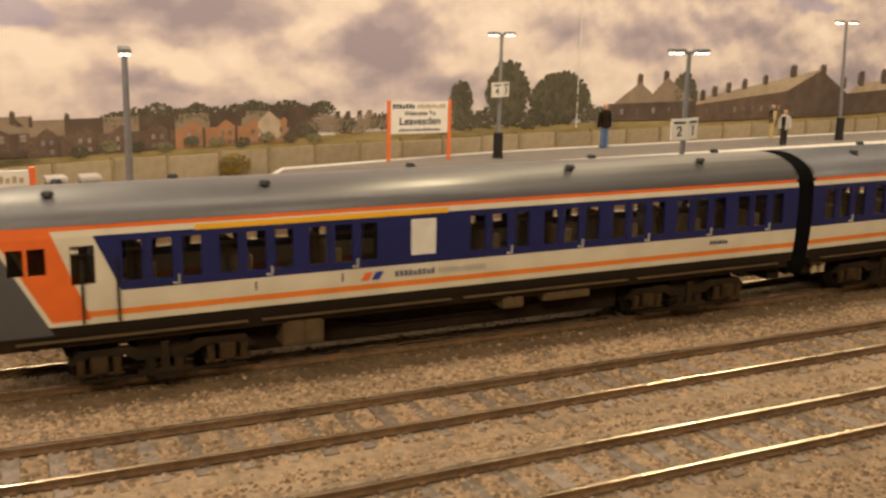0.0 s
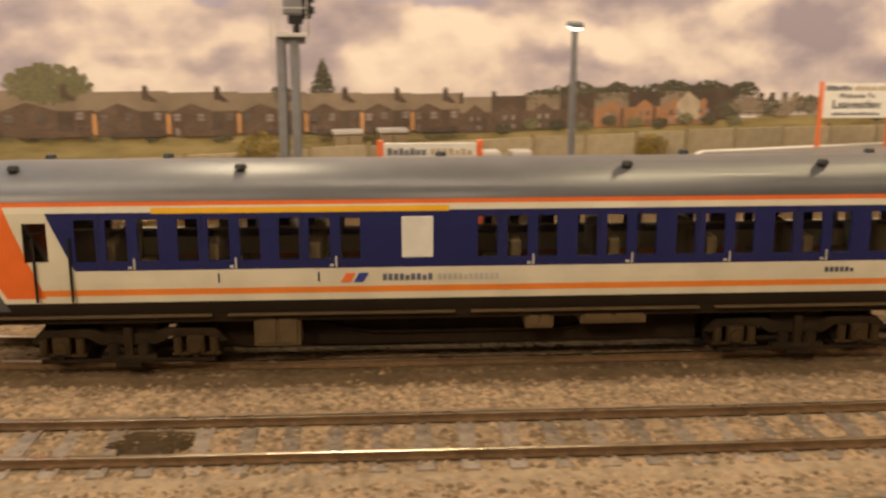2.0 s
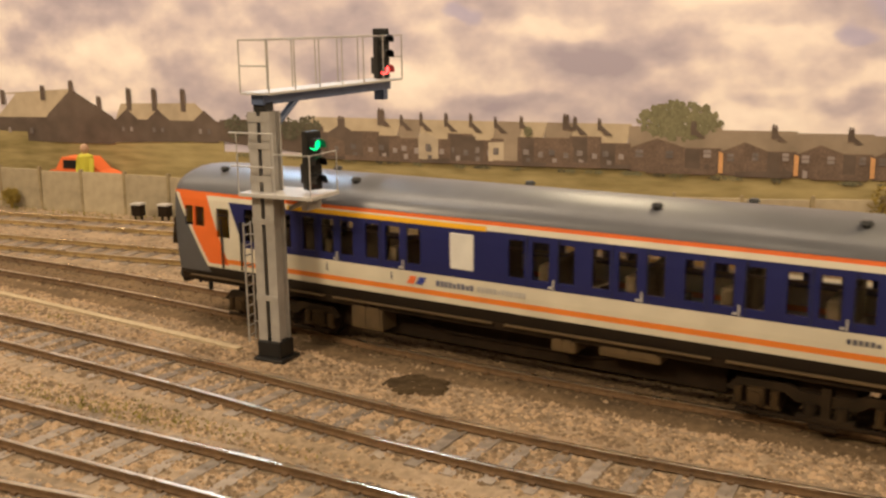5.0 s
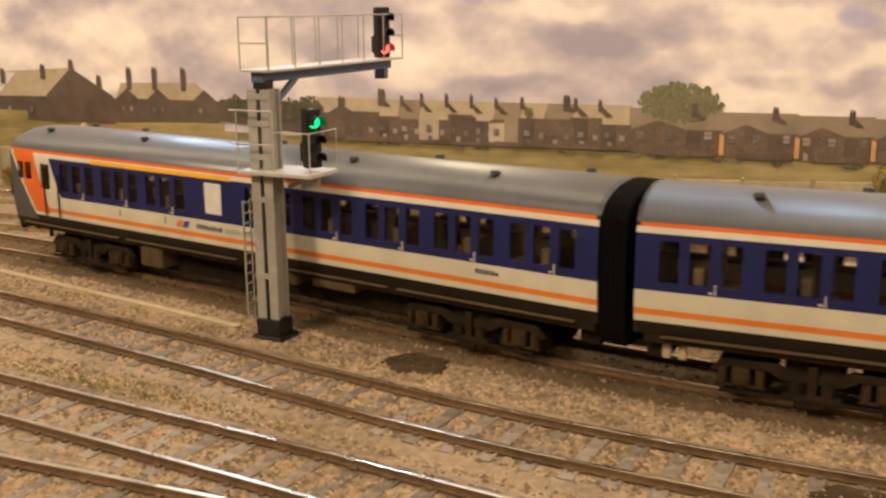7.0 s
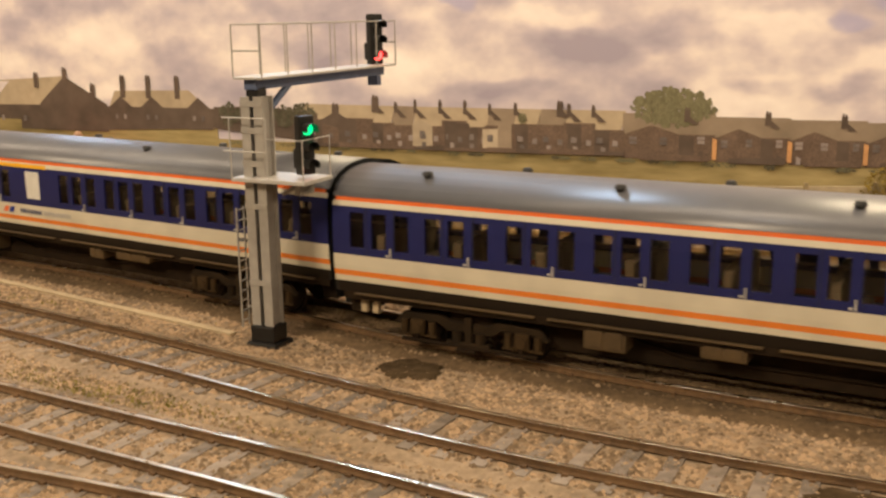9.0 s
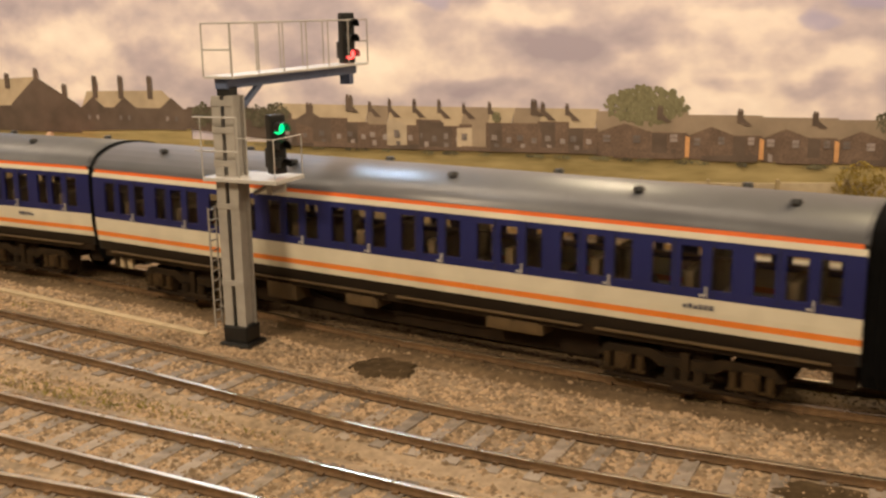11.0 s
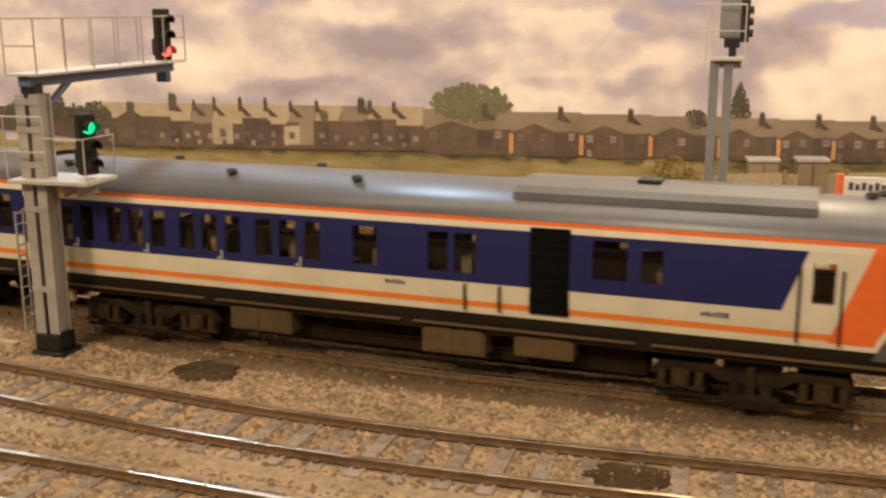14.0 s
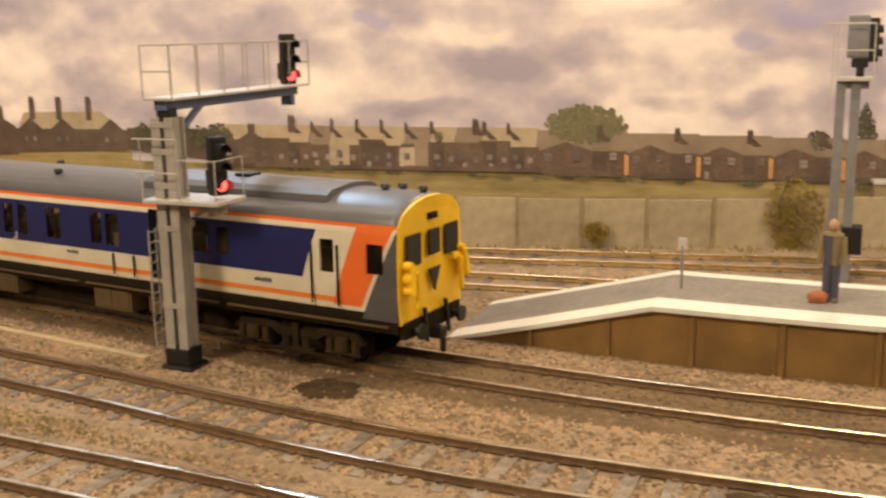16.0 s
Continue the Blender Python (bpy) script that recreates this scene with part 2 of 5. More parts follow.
ROOF = mat("coach_roof_grey", (0.105, 0.107, 0.118), 0.38, 0.0, 0.14, 120, 0.06, spec=0.7)
CABINET = mat("beige_cabinet", (0.27, 0.21, 0.13), 0.8, 0, 0.2, 250, 0.1, spec=0.2)
YELLOW = mat("warning_yellow", (0.90, 0.56, 0.012), 0.5, 0, 0.12, 200, 0.1)
SEAT = mat("seat_moquette", (0.13, 0.095, 0.05), 0.9, 0, 0.4, 300, 0.2)
WALLIN = mat("interior_board", (0.09, 0.065, 0.04), 0.8, 0, 0.2, 200, 0.1)
PLASTER = mat("room_plaster", (0.72, 0.66, 0.56), 0.9, 0, 0.1, 8, 0.1)
PRINT_BRICK = mat("printed_brick", (0.148, 0.103, 0.076), 0.85, 0, 0.3, 900, 0, spec=0.2)
PRINT_BRICK2 = mat("printed_red_brick", (0.36, 0.19, 0.10), 0.85, 0, 0.25, 160, 0, spec=0.2)
PRINT_LIT = mat("printed_sunlit_brick", (0.56, 0.30, 0.13), 0.85, 0, 0.2, 300, 0, spec=0.2)
PRINT_SLATE = mat("printed_slate", (0.275, 0.215, 0.155), 0.85, 0, 0.2, 120, 0, spec=0.2)
PRINT_TILE = mat("printed_pale_tile", (0.44, 0.355, 0.245), 0.85, 0, 0.2, 120, 0, spec=0.2)
PRINT_DARK = mat("printed_shadow_brown", (0.115, 0.085, 0.066), 0.85, 0, 0.3, 100, 0, spec=0.2)
PRINT_CREAM = mat("printed_render", (0.44, 0.36, 0.26), 0.85, 0, 0.2, 160, 0, spec=0.2)
PRINT_PANE = mat("printed_window", (0.225, 0.19, 0.175), 0.85, 0, 0.4, 300, 0, spec=0.2, objrand=0.9)
PRINT_LEAF = mat("printed_foliage", (0.105, 0.096, 0.064), 0.85, 0, 0.28, 200, 0, spec=0.2, island=0.6)
PRINT_LEAF2 = mat("printed_green_foliage", (0.19, 0.175, 0.10), 0.85, 0, 0.22, 200, 0, spec=0.2, island=0.6)
PRINT_FIELD = mat("printed_field", (0.30, 0.235, 0.095), 0.85, 0, 0.35, 160, 0, spec=0.2, col2=(0.43, 0.34, 0.16), stretch=(0.35, 1, 2))
LAMPGLOW = glow("lamp_lens", (1.0, 0.86, 0.62), 6)
REDGLOW = glow("red_aspect", (1.0, 0.06, 0.05), 5)
GREENGLOW = glow("green_aspect", (0.0, 0.75, 0.22), 2)
TEXT = mat("dark_lettering", (0.07, 0.07, 0.10), 0.6, 0, 0.1, 200, 0)
GLASS, gn, gl, gb = tree_of("coach_glazing")
gb.inputs["Base Color"].default_value, gb.inputs["Transmission Weight"].default_value = (0.64, 0.61, 0.56, 1), 1.0
gb.inputs["Roughness"].default_value, gb.inputs["IOR"].default_value = 0.03, 1.25


# ---- mesh helpers ----
def box(bm, x0, x1, y0, y1, z0, z1, bev=0.0):
    r = bmesh.ops.create_cube(bm, size=1)
    bmesh.ops.scale(bm, vec=(x1 - x0, y1 - y0, z1 - z0), verts=r["verts"])
    bmesh.ops.translate(bm, vec=((x0 + x1) / 2, (y0 + y1) / 2, (z0 + z1) / 2), verts=r["verts"])
    if bev:
        es = list({e for v in r["verts"] for e in v.link_edges})
        bmesh.ops.bevel(bm, geom=es, offset=bev, segments=2, affect="EDGES", profile=0.6)
    return bm


def rod(bm, a, b, r, seg=10, r2=None):
    a, b = Vector(a), Vector(b)
    d = b - a
    q = d.to_track_quat("Z", "Y").to_matrix().to_4x4()
    bmesh.ops.create_cone(bm, cap_ends=True, segments=seg, radius1=r, radius2=r if r2 is None else r2, depth=d.length,
                          matrix=Matrix.Translation((a + b) / 2) @ q)
    return bm


def ball(bm, c, rx, ry, rz, seg=10):
    bmesh.ops.create_uvsphere(bm, u_segments=seg, v_segments=max(5, seg // 2 + 1), radius=1,
                              matrix=Matrix.Translation(c) @ Matrix.Diagonal((rx, ry, rz, 1)))
    return bm


def prism(bm, pts, y0, y1):
    """A flat outline in x, z given a thickness in y."""
    lo = [bm.verts.new((x, y0, z)) for x, z in pts]
    hi = [bm.verts.new((x, y1, z)) for x, z in pts]
    bm.faces.new(lo)
    bm.faces.new(hi[::-1])
    for i in range(len(pts)):
        j = (i + 1) % len(pts)
        bm.faces.new((lo[j], lo[i], hi[i], hi[j]))
    return bm


def strip(bm, profile, stations, closed=True, caps=True):
    """A profile of (side, height) carried along stations of (origin, side vector)."""
    rings = [[bm.verts.new((o[0] + s[0] * u, o[1] + s[1] * u, v)) for u, v in profile] for o, s in stations]
    n = len(profile)
    for a, b in zip(rings, rings[1:]):
        for i in range(n if closed else n - 1):
            j = (i + 1) % n
            bm.faces.new((a[i], a[j], b[j], b[i]))
    if caps and closed:
        bm.faces.new(rings[0][::-1])
        bm.faces.new(rings[-1])
    return bm


def mesh_of(name, bm, material, smooth=False):
    bmesh.ops.recalc_face_normals(bm, faces=bm.faces)
    bmesh.ops.scale(bm, vec=(MM, MM, MM), verts=bm.verts)
    me = bpy.data.meshes.new(name)
    bm.to_mesh(me)
    bm.free()
    for m in material if isinstance(material, (list, tuple)) else [material]:
        me.materials.append(m)
    if smooth:
        me.shade_smooth()
    return me


def part(name, bm, material, parent=None, label="", at=None, smooth=False):
    """Links a bmesh as one mesh object under a thing or a part."""
    ob = new(name, mesh_of(name, bm, material, smooth))
    if at is not None:
        ob.matrix_basis = at
    if parent is not None:
        ob.parent = parent
    if label:
        ob["label"] = label
    return ob


def piece(name, me, parent, m):
    ob = new(name, me)
    ob.matrix_basis = m
    ob.parent = parent
    return ob


def thing(name, x, y, z, rz, label, category, group="", kind=""):
    ob = new(name)
    ob.empty_display_size = 0.01
    ob.matrix_basis = pose(x * MM, y * MM, z * MM, 0, 0, rz)
    return tagged(ob, label, category, group, kind)


def at(x, y, z, rx=0, ry=0, rz=0):
    return pose(x * MM, y * MM, z * MM, rx, ry, rz)


B = bmesh.new

# ---- the plan: centre lines of the tracks ----
GAUGE = 19.6
T1 = shifted(spline([(-1300, 330), (-900, 322), (-600, 316), (-372, 305), (-304, 298.5), (-227, 286.5), (-165, 274.5), (-117, 268), (-80, 264), (-21, 260.5),
                     (37, 260.5), (154, 263), (217, 265), (400, 275), (900, 312), (1300, 345)]), 10)
T2 = shifted(spline([(-1000, 300), (-600, 282), (-315, 255), (-254, 247), (-204, 240), (-161, 233), (-126, 228), (-92, 225), (-52, 223.5), (3, 223.5),
                     (139, 225), (212, 228), (321, 232), (700, 250), (1000, 265)]), -9.8)
T3 = shifted(spline([(-900, 235), (-500, 210), (-245, 193), (-201, 190), (-164, 188), (-132, 186), (-105, 183.5), (0, 178), (102, 177), (150, 179), (269, 183),
                     (600, 200), (900, 215)]), -9.8)
T4 = shifted(spline([(-700, 95), (-400, 132), (-300, 145), (-202, 154), (-155, 157), (-100, 160.5)]), -9.8)
T5 = spline([(-1000, 330), (-700, 346), (-422, 352), (-300, 359), (-150, 385), (0, 392), (190, 402), (570, 434), (1000, 470)])
T6 = spline([(-1000, 385), (-700, 392), (-480, 400), (-344, 410), (-165, 431), (0, 455), (191, 466), (568, 518), (1000, 560)])
FENCELINE = spline([(-1100, 432), (-450, 440), (-300, 449), (-158, 465), (-33, 498), (40, 524), (160, 556), (350, 592), (568, 612), (1100, 690)])
PAPER = spline([(-1200, 452), (-1000, 455), (-450, 470), (-165, 490), (191, 575), (568, 640), (1200, 740), (1400, 772)])

# ---- room and baseboard ----
for nm, args in (("floor", (-2500, 2500, -2200, 2500, -1010, -1000)), ("ceiling", (-2500, 2500, -2200, 2500, 1400, 1420)), ("wall_north", (-2500, 2500, 2500, 2550, -1000, 1400)),
                 ("wall_south", (-2500, 2500, -2250, -2200, -1000, 1400)), ("wall_east", (2500, 2550, -2200, 2500, -1000, 1400)), ("wall_west", (-2550, -2500, -2200, 2500, -1000, 1400))):
    tagged(part(nm, box(B(), *args), PLASTER), "plain plastered %s of the layout room" % nm.split("_")[0], nm.split("_")[0], kind="structure")

bm = B()
xs = list(np.arange(-1400, 1401, 50))
strip(bm, [(90, -3.45), (90, -30), (860, -30), (860, -3.45)], [((x, 0), (0, 1)) for x in xs])
tagged(part("ground", bm, BALLAST), "brown sandy ballast ground of a model railway layout", "ground", kind="structure")

rng = random.Random(5)
npr = np.random.RandomState(4)


def stones(name, count, x0, x1, y0, y1, size, material, label, main=False):
    """Loose ballast chips as small uneven lumps, joined."""
    base = np.array([(1, 0, 0), (-1, 0, 0), (0, 1, 0), (0, -1, 0), (0, 0, 1), (0, 0, -1)], float)
    tri = np.array([(0, 2, 4), (2, 1, 4), (1, 3, 4), (3, 0, 4), (2, 0, 5), (1, 2, 5), (3, 1, 5), (0, 3, 5)])
    x, y = npr.uniform(x0, x1, count), npr.uniform(y0, y1, count)
    keep = np.ones(count, bool)
    z = np.full(count, -3.55)
    for c in (T1, T2, T3, T4):
        d = np.abs(y - np.interp(x, c[:, 0], c[:, 1]))
        inside = (x > c[0, 0]) & (x < c[-1, 0])
        keep &= ~(inside & (np.abs(d - GAUGE / 2) < 1.6))
        z = np.where(inside & (d < 15.5), -2.55, z)
    keep &= (np.abs(y - np.interp(x, T1[:, 0], T1[:, 1])) < 16 + npr.uniform(-3, 3, count)) == main
    x, y, z = x[keep], y[keep], z[keep]
    k = len(x)
    s = size * npr.uniform(0.5, 1.25, k)
    v = base[None] * (npr.uniform(0.6, 1.2, (k, 6, 1)) * s[:, None, None])
    a = npr.uniform(0, 6.28, k)
    ca, sa = np.cos(a)[:, None], np.sin(a)[:, None]
    vx, vy = v[:, :, 0] * ca - v[:, :, 1] * sa, v[:, :, 0] * sa + v[:, :, 1] * ca
    v = np.stack([vx + x[:, None], vy + y[:, None], v[:, :, 2] * 0.65 + z[:, None]], 2).reshape(-1, 3) * MM
    f = (tri[None] + 6 * np.arange(k)[:, None, None]).reshape(-1, 3)
    me = bpy.data.meshes.new(name)
    me.from_pydata(v.tolist(), [], f.tolist())
    me.materials.append(material)
    return tagged(new(name, me), label, "ballast", kind="stuff")


stones("ballast_chips", 66000, -340, 340, 128, 262, 1.15, STONE, "loose sandy brown ballast chips between the tracks")
stones("ballast_chips", 27000, -420, 420, 262, 320, 1.15, STONE, "loose sandy brown ballast chips beside the main track")
stones("ballast_chips", 42000, -420, 420, 245, 335, 1.1, STONE_DARK, "dark brown ballast chips along the main track", True)
stones("ballast_chips", 14000, -620, 300, 320, 470, 1.1, STONE, "loose sandy brown ballast chips on the far tracks")

# grass verge in front of the fence, and the weedy patches
bm = B()
for i in range(900):
    x = rng.uniform(-600, 200)
    y = y_on(FENCELINE, x) - rng.uniform(1, 14)
    h = rng.uniform(1.0, 3.2)
    v = [bm.verts.new(p) for p in ((x - 0.5, y, -4.4), (x + 0.5, y, -4.4), (x + rng.uniform(-1, 1), y + rng.uniform(-1, 1), -4.4 + h + 1))]
    bm.faces.new(v)
tagged(part("grass_verge", bm, GRASS), "dry yellow-green scenic grass tufts along the fence", "grass", kind="stuff")
for cx, cy, w, d, count in ((-215, 205, 60, 9, 700), (-240, 170, 50, 6, 300), (296, 140, 26, 8, 420), (-330, 268, 60, 5, 120)):
    bm = B()
    for i in range(count):
        x, y = cx + rng.gauss(0, w / 2), cy + rng.gauss(0, d / 2)
        if min(abs(abs(y - y_on(c, x)) - GAUGE / 2) for c in (T1, T2, T3)) < 2:
            continue
        v = [bm.verts.new(p) for p in ((x - 0.4, y, -3.6), (x + 0.4, y, -3.6), (x + rng.uniform(-1, 1), y + rng.uniform(-1, 1), -3.0 + rng.uniform(0.1, 0.8)))]
        bm.faces.new(v)
    tagged(part("weeds", bm, BUSH if cx > 0 else GRASS), "low dry weeds growing through the ballast", "weeds", kind="stuff")


def stain(cx, cy, rx, ry, seed, label, z=-3.05):
    r = random.Random(seed)
    bm = B()
    pts = []
    for i in range(60):
        a = i / 60 * 6.283
        k = 0.95 + 0.12 * math.sin(2 * a + seed) + 0.09 * math.sin(5 * a + 2 * seed) + 0.05 * math.sin(11 * a) + r.uniform(-0.06, 0.06)
        pts.append((cx + rx * k * math.cos(a), cy + ry * k * math.sin(a)))
    lo = [bm.verts.new((x, y, z - 0.55)) for x, y in pts]
    hi = [bm.verts.new((cx + (x - cx) * 0.9, cy + (y - cy) * 0.9, z)) for x, y in pts]
    bm.faces.new(hi)
    for i in range(60):
        j = (i + 1) % 60
        bm.faces.new((lo[i], lo[j], hi[j], hi[i]))
    tagged(part("oil_stain", bm, OIL), label, "stain", kind="stuff")


stain(-148, 255, 9.5, 9.5, 2, "dark oily stain in the ballast", -2.72)
stain(-25, 214.5, 11.5, 6.5, 5, "dark oily stain between the rails", -1.85)


# ---- tracks ----
def stations(c, x0, x1, step=1):
    d = np.gradient(c, axis=0)
    d /= np.linalg.norm(d, axis=1)[:, None]
    return [((p[0], p[1]), (-q[1], q[0])) for p, q in list(zip(c, d))[::step] if x0 <= p[0] <= x1]


bm = B()
box(bm, -1.9, 1.9, -15.3, 15.3, -3.9, -2.05, 0.25)
SLEEPER_MESH = mesh_of("sleeper", bm, SLEEPER)


def track(c, x0, x1, s0, s1, label, pitch=9.8, sunk=0.0, side_metal=None, bed_material=None):
    """A track: two rails on sleepers; sleepers are pieces between s0 and s1."""
    ob = thing("track", 0, 0, 0, 0, label, "railway track", "tracks", "structure")
    c = np.array([p for p in c if x0 <= p[0] <= x1])
    st = stations(c, x0, x1)
    bed = -2.25 if sunk else -2.5
    part("ballast_bed", strip(B(), [(-22, -3.8), (22, -3.8), (15.5, bed), (-15.5, bed)], st), bed_material or BALLAST, ob)
    for side in (-1, 1):
        o = side * GAUGE / 2
        web = [(o - 1.0, -2.0), (o + 1.0, -2.0), (o + 1.0, -1.75), (o + 0.35, -1.4), (o + 0.35, -0.7), (o + 0.66, -0.45), (o + 0.66, -0.14), (o - 0.66, -0.14),
               (o - 0.66, -0.45), (o - 0.35, -0.7), (o - 0.35, -1.4), (o - 1.0, -1.75)]
        r = part("rail", strip(B(), web, st), side_metal or RUST, ob)
        head = [(o - 0.65, -0.13), (o + 0.65, -0.13), (o + 0.56, -0.04), (o + 0.32, 0), (o - 0.32, 0), (o - 0.56, -0.04)]
        part("rail_head", strip(B(), head, st), STEEL, r, "polished running surface")
    ln = run(c)
    chairs = B()
    rr = random.Random(len(c))
    for s in np.arange(4, ln[-1], pitch):
        x, y = np.interp(s, ln, c[:, 0]), np.interp(s, ln, c[:, 1])
        if not s0 <= x <= s1:
            continue
        x2, y2 = np.interp(s + 1, ln, c[:, 0]), np.interp(s + 1, ln, c[:, 1])
        ang = math.degrees(math.atan2(y2 - y, x2 - x))
        piece("sleeper", SLEEPER_MESH, ob, at(x, y, rr.uniform(-0.15, 0.1) - sunk, 0, 0, ang + rr.uniform(-1.2, 1.2)))
        n = Vector((-(y2 - y), x2 - x))
        for side in (-1, 1):
            for e in (-1.5, 1.5):
                px, py = x + n.x * (side * GAUGE / 2 + e), y + n.y * (side * GAUGE / 2 + e)
                box(chairs, px - 0.7, px + 0.7, py - 0.55, py + 0.55, -2.05, -1.45)
    tagged(part("rail_chair", chairs, RUST, ob), kind="stuff")
    return ob


track(T1, -1200, 1200, -420, 420, "rusty main line track with polished rail heads", 9.8, 1.0, None, DARKBED)
track(T2, -900, 900, -340, 360, "rusty weathered track with concrete sleepers")
track(T3, -800, 800, -270, 330, "rusty weathered track at the layout's front")
track(T4, -600, -104, -260, -104, "diverging siding track with bright rail heads")
track(T5, -900, 900, -520, 160, "far track behind the island platform", side_metal=GLINTSIDE)
track(T6, -900, 900, -600, 120, "far track along the fence", 10.4, side_metal=GLINTSIDE)
st = [s for s in stations(spline([(-620, 318), (-347, 284), (-280, 273), (-214, 262)]), -620, -214)]
tagged(part("cable_trough", strip(B(), [(-1.4, -3.8), (1.4, -3.8), (1.4, -2.5), (-1.4, -2.5)], st), TROUGH), "pale dusty cable trough along the track", "cable trough", kind="structure")

# ---- platforms ----
def platform(c, near, far, x_foot, x_top, x_end, h, label, panel=26.0):
    ob = thing("platform", 0, 0, 0, 0, label, "platform", "platforms", "structure")

    def height(x):
        return h if x >= x_top else -3.5 + (h + 3.5) * max(0, (x - x_foot) / (x_top - x_foot))
    xs = [x_foot, x_top] + list(np.arange(x_top + 12, x_end, 12))
    xs = sorted(set(list(np.linspace(x_foot, x_top, 5)) + xs))

    def slab(nm, a, b, dz0, dz1, material, par=ob, lab=""):
        bm = B()
        rings = []
        for x in xs:
            y0, y1, z = y_on(shifted(c, a), x), y_on(shifted(c, b), x), height(x)
            zb = -4.5 if dz0 is None else max(z + dz0, -4.5)
            rings.append([bm.verts.new(q) for q in ((x, y0, zb), (x, y1, zb), (x, y1, z + dz1), (x, y0, z + dz1))])
        for p, q in zip(rings, rings[1:]):
            for i in range(4):
                j = (i + 1) % 4
                bm.faces.new((p[i], p[j], q[j], q[i]))
        bm.faces.new(rings[0][::-1])
        bm.faces.new(rings[-1])
        return part(nm, bm, material, par, lab)
    slab("core", near + 2.2, far - 2.2, None, -1.6, PLATWALL, lab="brown boarded platform wall")
    slab("surface", near + 11.6, far - 6, -1.5, -0.05, PLATTOP)
    slab("edge_coping", near, near + 11.5, -1.5, 0.0, WHITE, lab="white painted platform edge")
    slab("edge_coping", far - 5.9, far, -1.5, 0.0, WHITE, lab="white painted platform edge")
    xw = x_foot + 30
    while xw < min(x_end, 420):
        z = height(xw) - 1.7
        y = y_on(shifted(c, near + 1.9), xw)
        part("wall_post", box(B(), -0.8, 0.8, -0.7, 0.7, -4.4, z, 0.15), PLATWALL, ob, at=at(xw, y, 0))
        xw += panel
    return ob


platform(T1, 34, 84, -134, -64, 900, 15, "long island platform with white edges and sloping end ramp")
PF2 = spline([(120, 515), (191, 528), (334, 559), (450, 571), (565, 582), (900, 612)])
platform(PF2, -58, 0, 155, 191, 880, 14, "far platform with white edge beside the fence")

# ---- fence ----
ob = thing("fence", 0, 0, 0, 0, "low beige concrete panel fence with posts", "fence", "", "structure")
ln = run(FENCELINE)
pan = mesh_of("fence_panel", box(B(), -14.2, 14.2, -0.7, 0.7, -4.4, 19.5, 0.2), FENCE)
pst = mesh_of("fence_post", box(B(), -0.9, 0.9, -1.1, 1.1, -4.4, 21, 0.25), FENCEPOST)
s = 10.0
while s < ln[-1] - 40:
    x, y = np.interp(s, ln, FENCELINE[:, 0]), np.interp(s, ln, FENCELINE[:, 1])
    x2, y2 = np.interp(s + 30, ln, FENCELINE[:, 0]), np.interp(s + 30, ln, FENCELINE[:, 1])
    ang = math.degrees(math.atan2(y2 - y, x2 - x))
    piece("fence_panel", pan, ob, at((x + x2) / 2, (y + y2) / 2, rng.uniform(-0.6, 0.4), rng.uniform(-1.5, 1.5), 0, ang))
    piece("fence_post", pst, ob, at(x, y, rng.uniform(-0.5, 0.6), rng.uniform(-1, 1), rng.uniform(-1.5, 1.5), ang))
    s += 30.2

# ---- backdrop: a printed photographic sheet ----
paper = thing("backdrop", 0, 0, 0, 0, "printed scenic backdrop sheet of clouds, terraced houses and trees", "backdrop", "", "structure")
bm = B()
rings = [[bm.verts.new((p[0], p[1], z)) for z in (-5, 60, 120, 215)] for p in PAPER[::2]]
back = [[bm.verts.new((p[0], p[1] + 1.5, z)) for z in (-5, 60, 120, 215)] for p in PAPER[::2]]
for a, b in zip(rings, rings[1:]):
    for i in range(3):
        bm.faces.new((a[i], b[i], b[i + 1], a[i + 1]))
for a, b in zip(back, back[1:]):
    for i in range(3):
        bm.faces.new((a[i], a[i + 1], b[i + 1], b[i]))
part("printed_sky", bm, SKY, paper)
LAYER = [0]


def lay(name, pts, material, depth, label=""):
    """A printed shape lying on the sheet; depth orders shapes over one another."""
    bm = B()
    LAYER[0] = (LAYER[0] + 1) % 9
    off = 0.4 + depth * 0.14 + LAYER[0] * 0.012
    f = bm.faces.new([bm.verts.new((x, y_on(PAPER, x) - off, z)) for x, z in pts])
    ret = bmesh.ops.extrude_face_region(bm, geom=[f])
    bmesh.ops.translate(bm, vec=(0, 0.1, 0), verts=[v for v in ret["geom"] if isinstance(v, bmesh.types.BMVert)])
    return part(name, bm, material, paper, label)


def foliage(name, cx, cz, rx, rz, n, material, depth, seed):
    """A printed tree crown of many small uneven clumps."""
    r = random.Random(seed)
    bm = B()
    for i in range(int(n * 2.2)):
        a, k = r.uniform(0, 6.283), math.sqrt(r.uniform(0, 1))
        x, z = cx + rx * k * math.cos(a) * r.uniform(0.8, 1.1), cz + rz * k * math.sin(a) * r.uniform(0.8, 1.1)
        s = r.uniform(0.06, 0.17) * min(rx, rz) + 0.22
        y = y_on(PAPER, x) - 0.4 - depth * 0.14 - r.uniform(0, 0.1)
        m = r.randint(5, 8)
        ph = r.uniform(0, 6)
        vs = [bm.verts.new((x + s * r.uniform(0.6, 1.2) * math.cos(ph + j / m * 6.283), y, z + s * r.uniform(0.6, 1.2) * math.sin(ph + j / m * 6.283))) for j in range(m)]
        bm.faces.new(vs)
    return part(name, bm, material, paper)


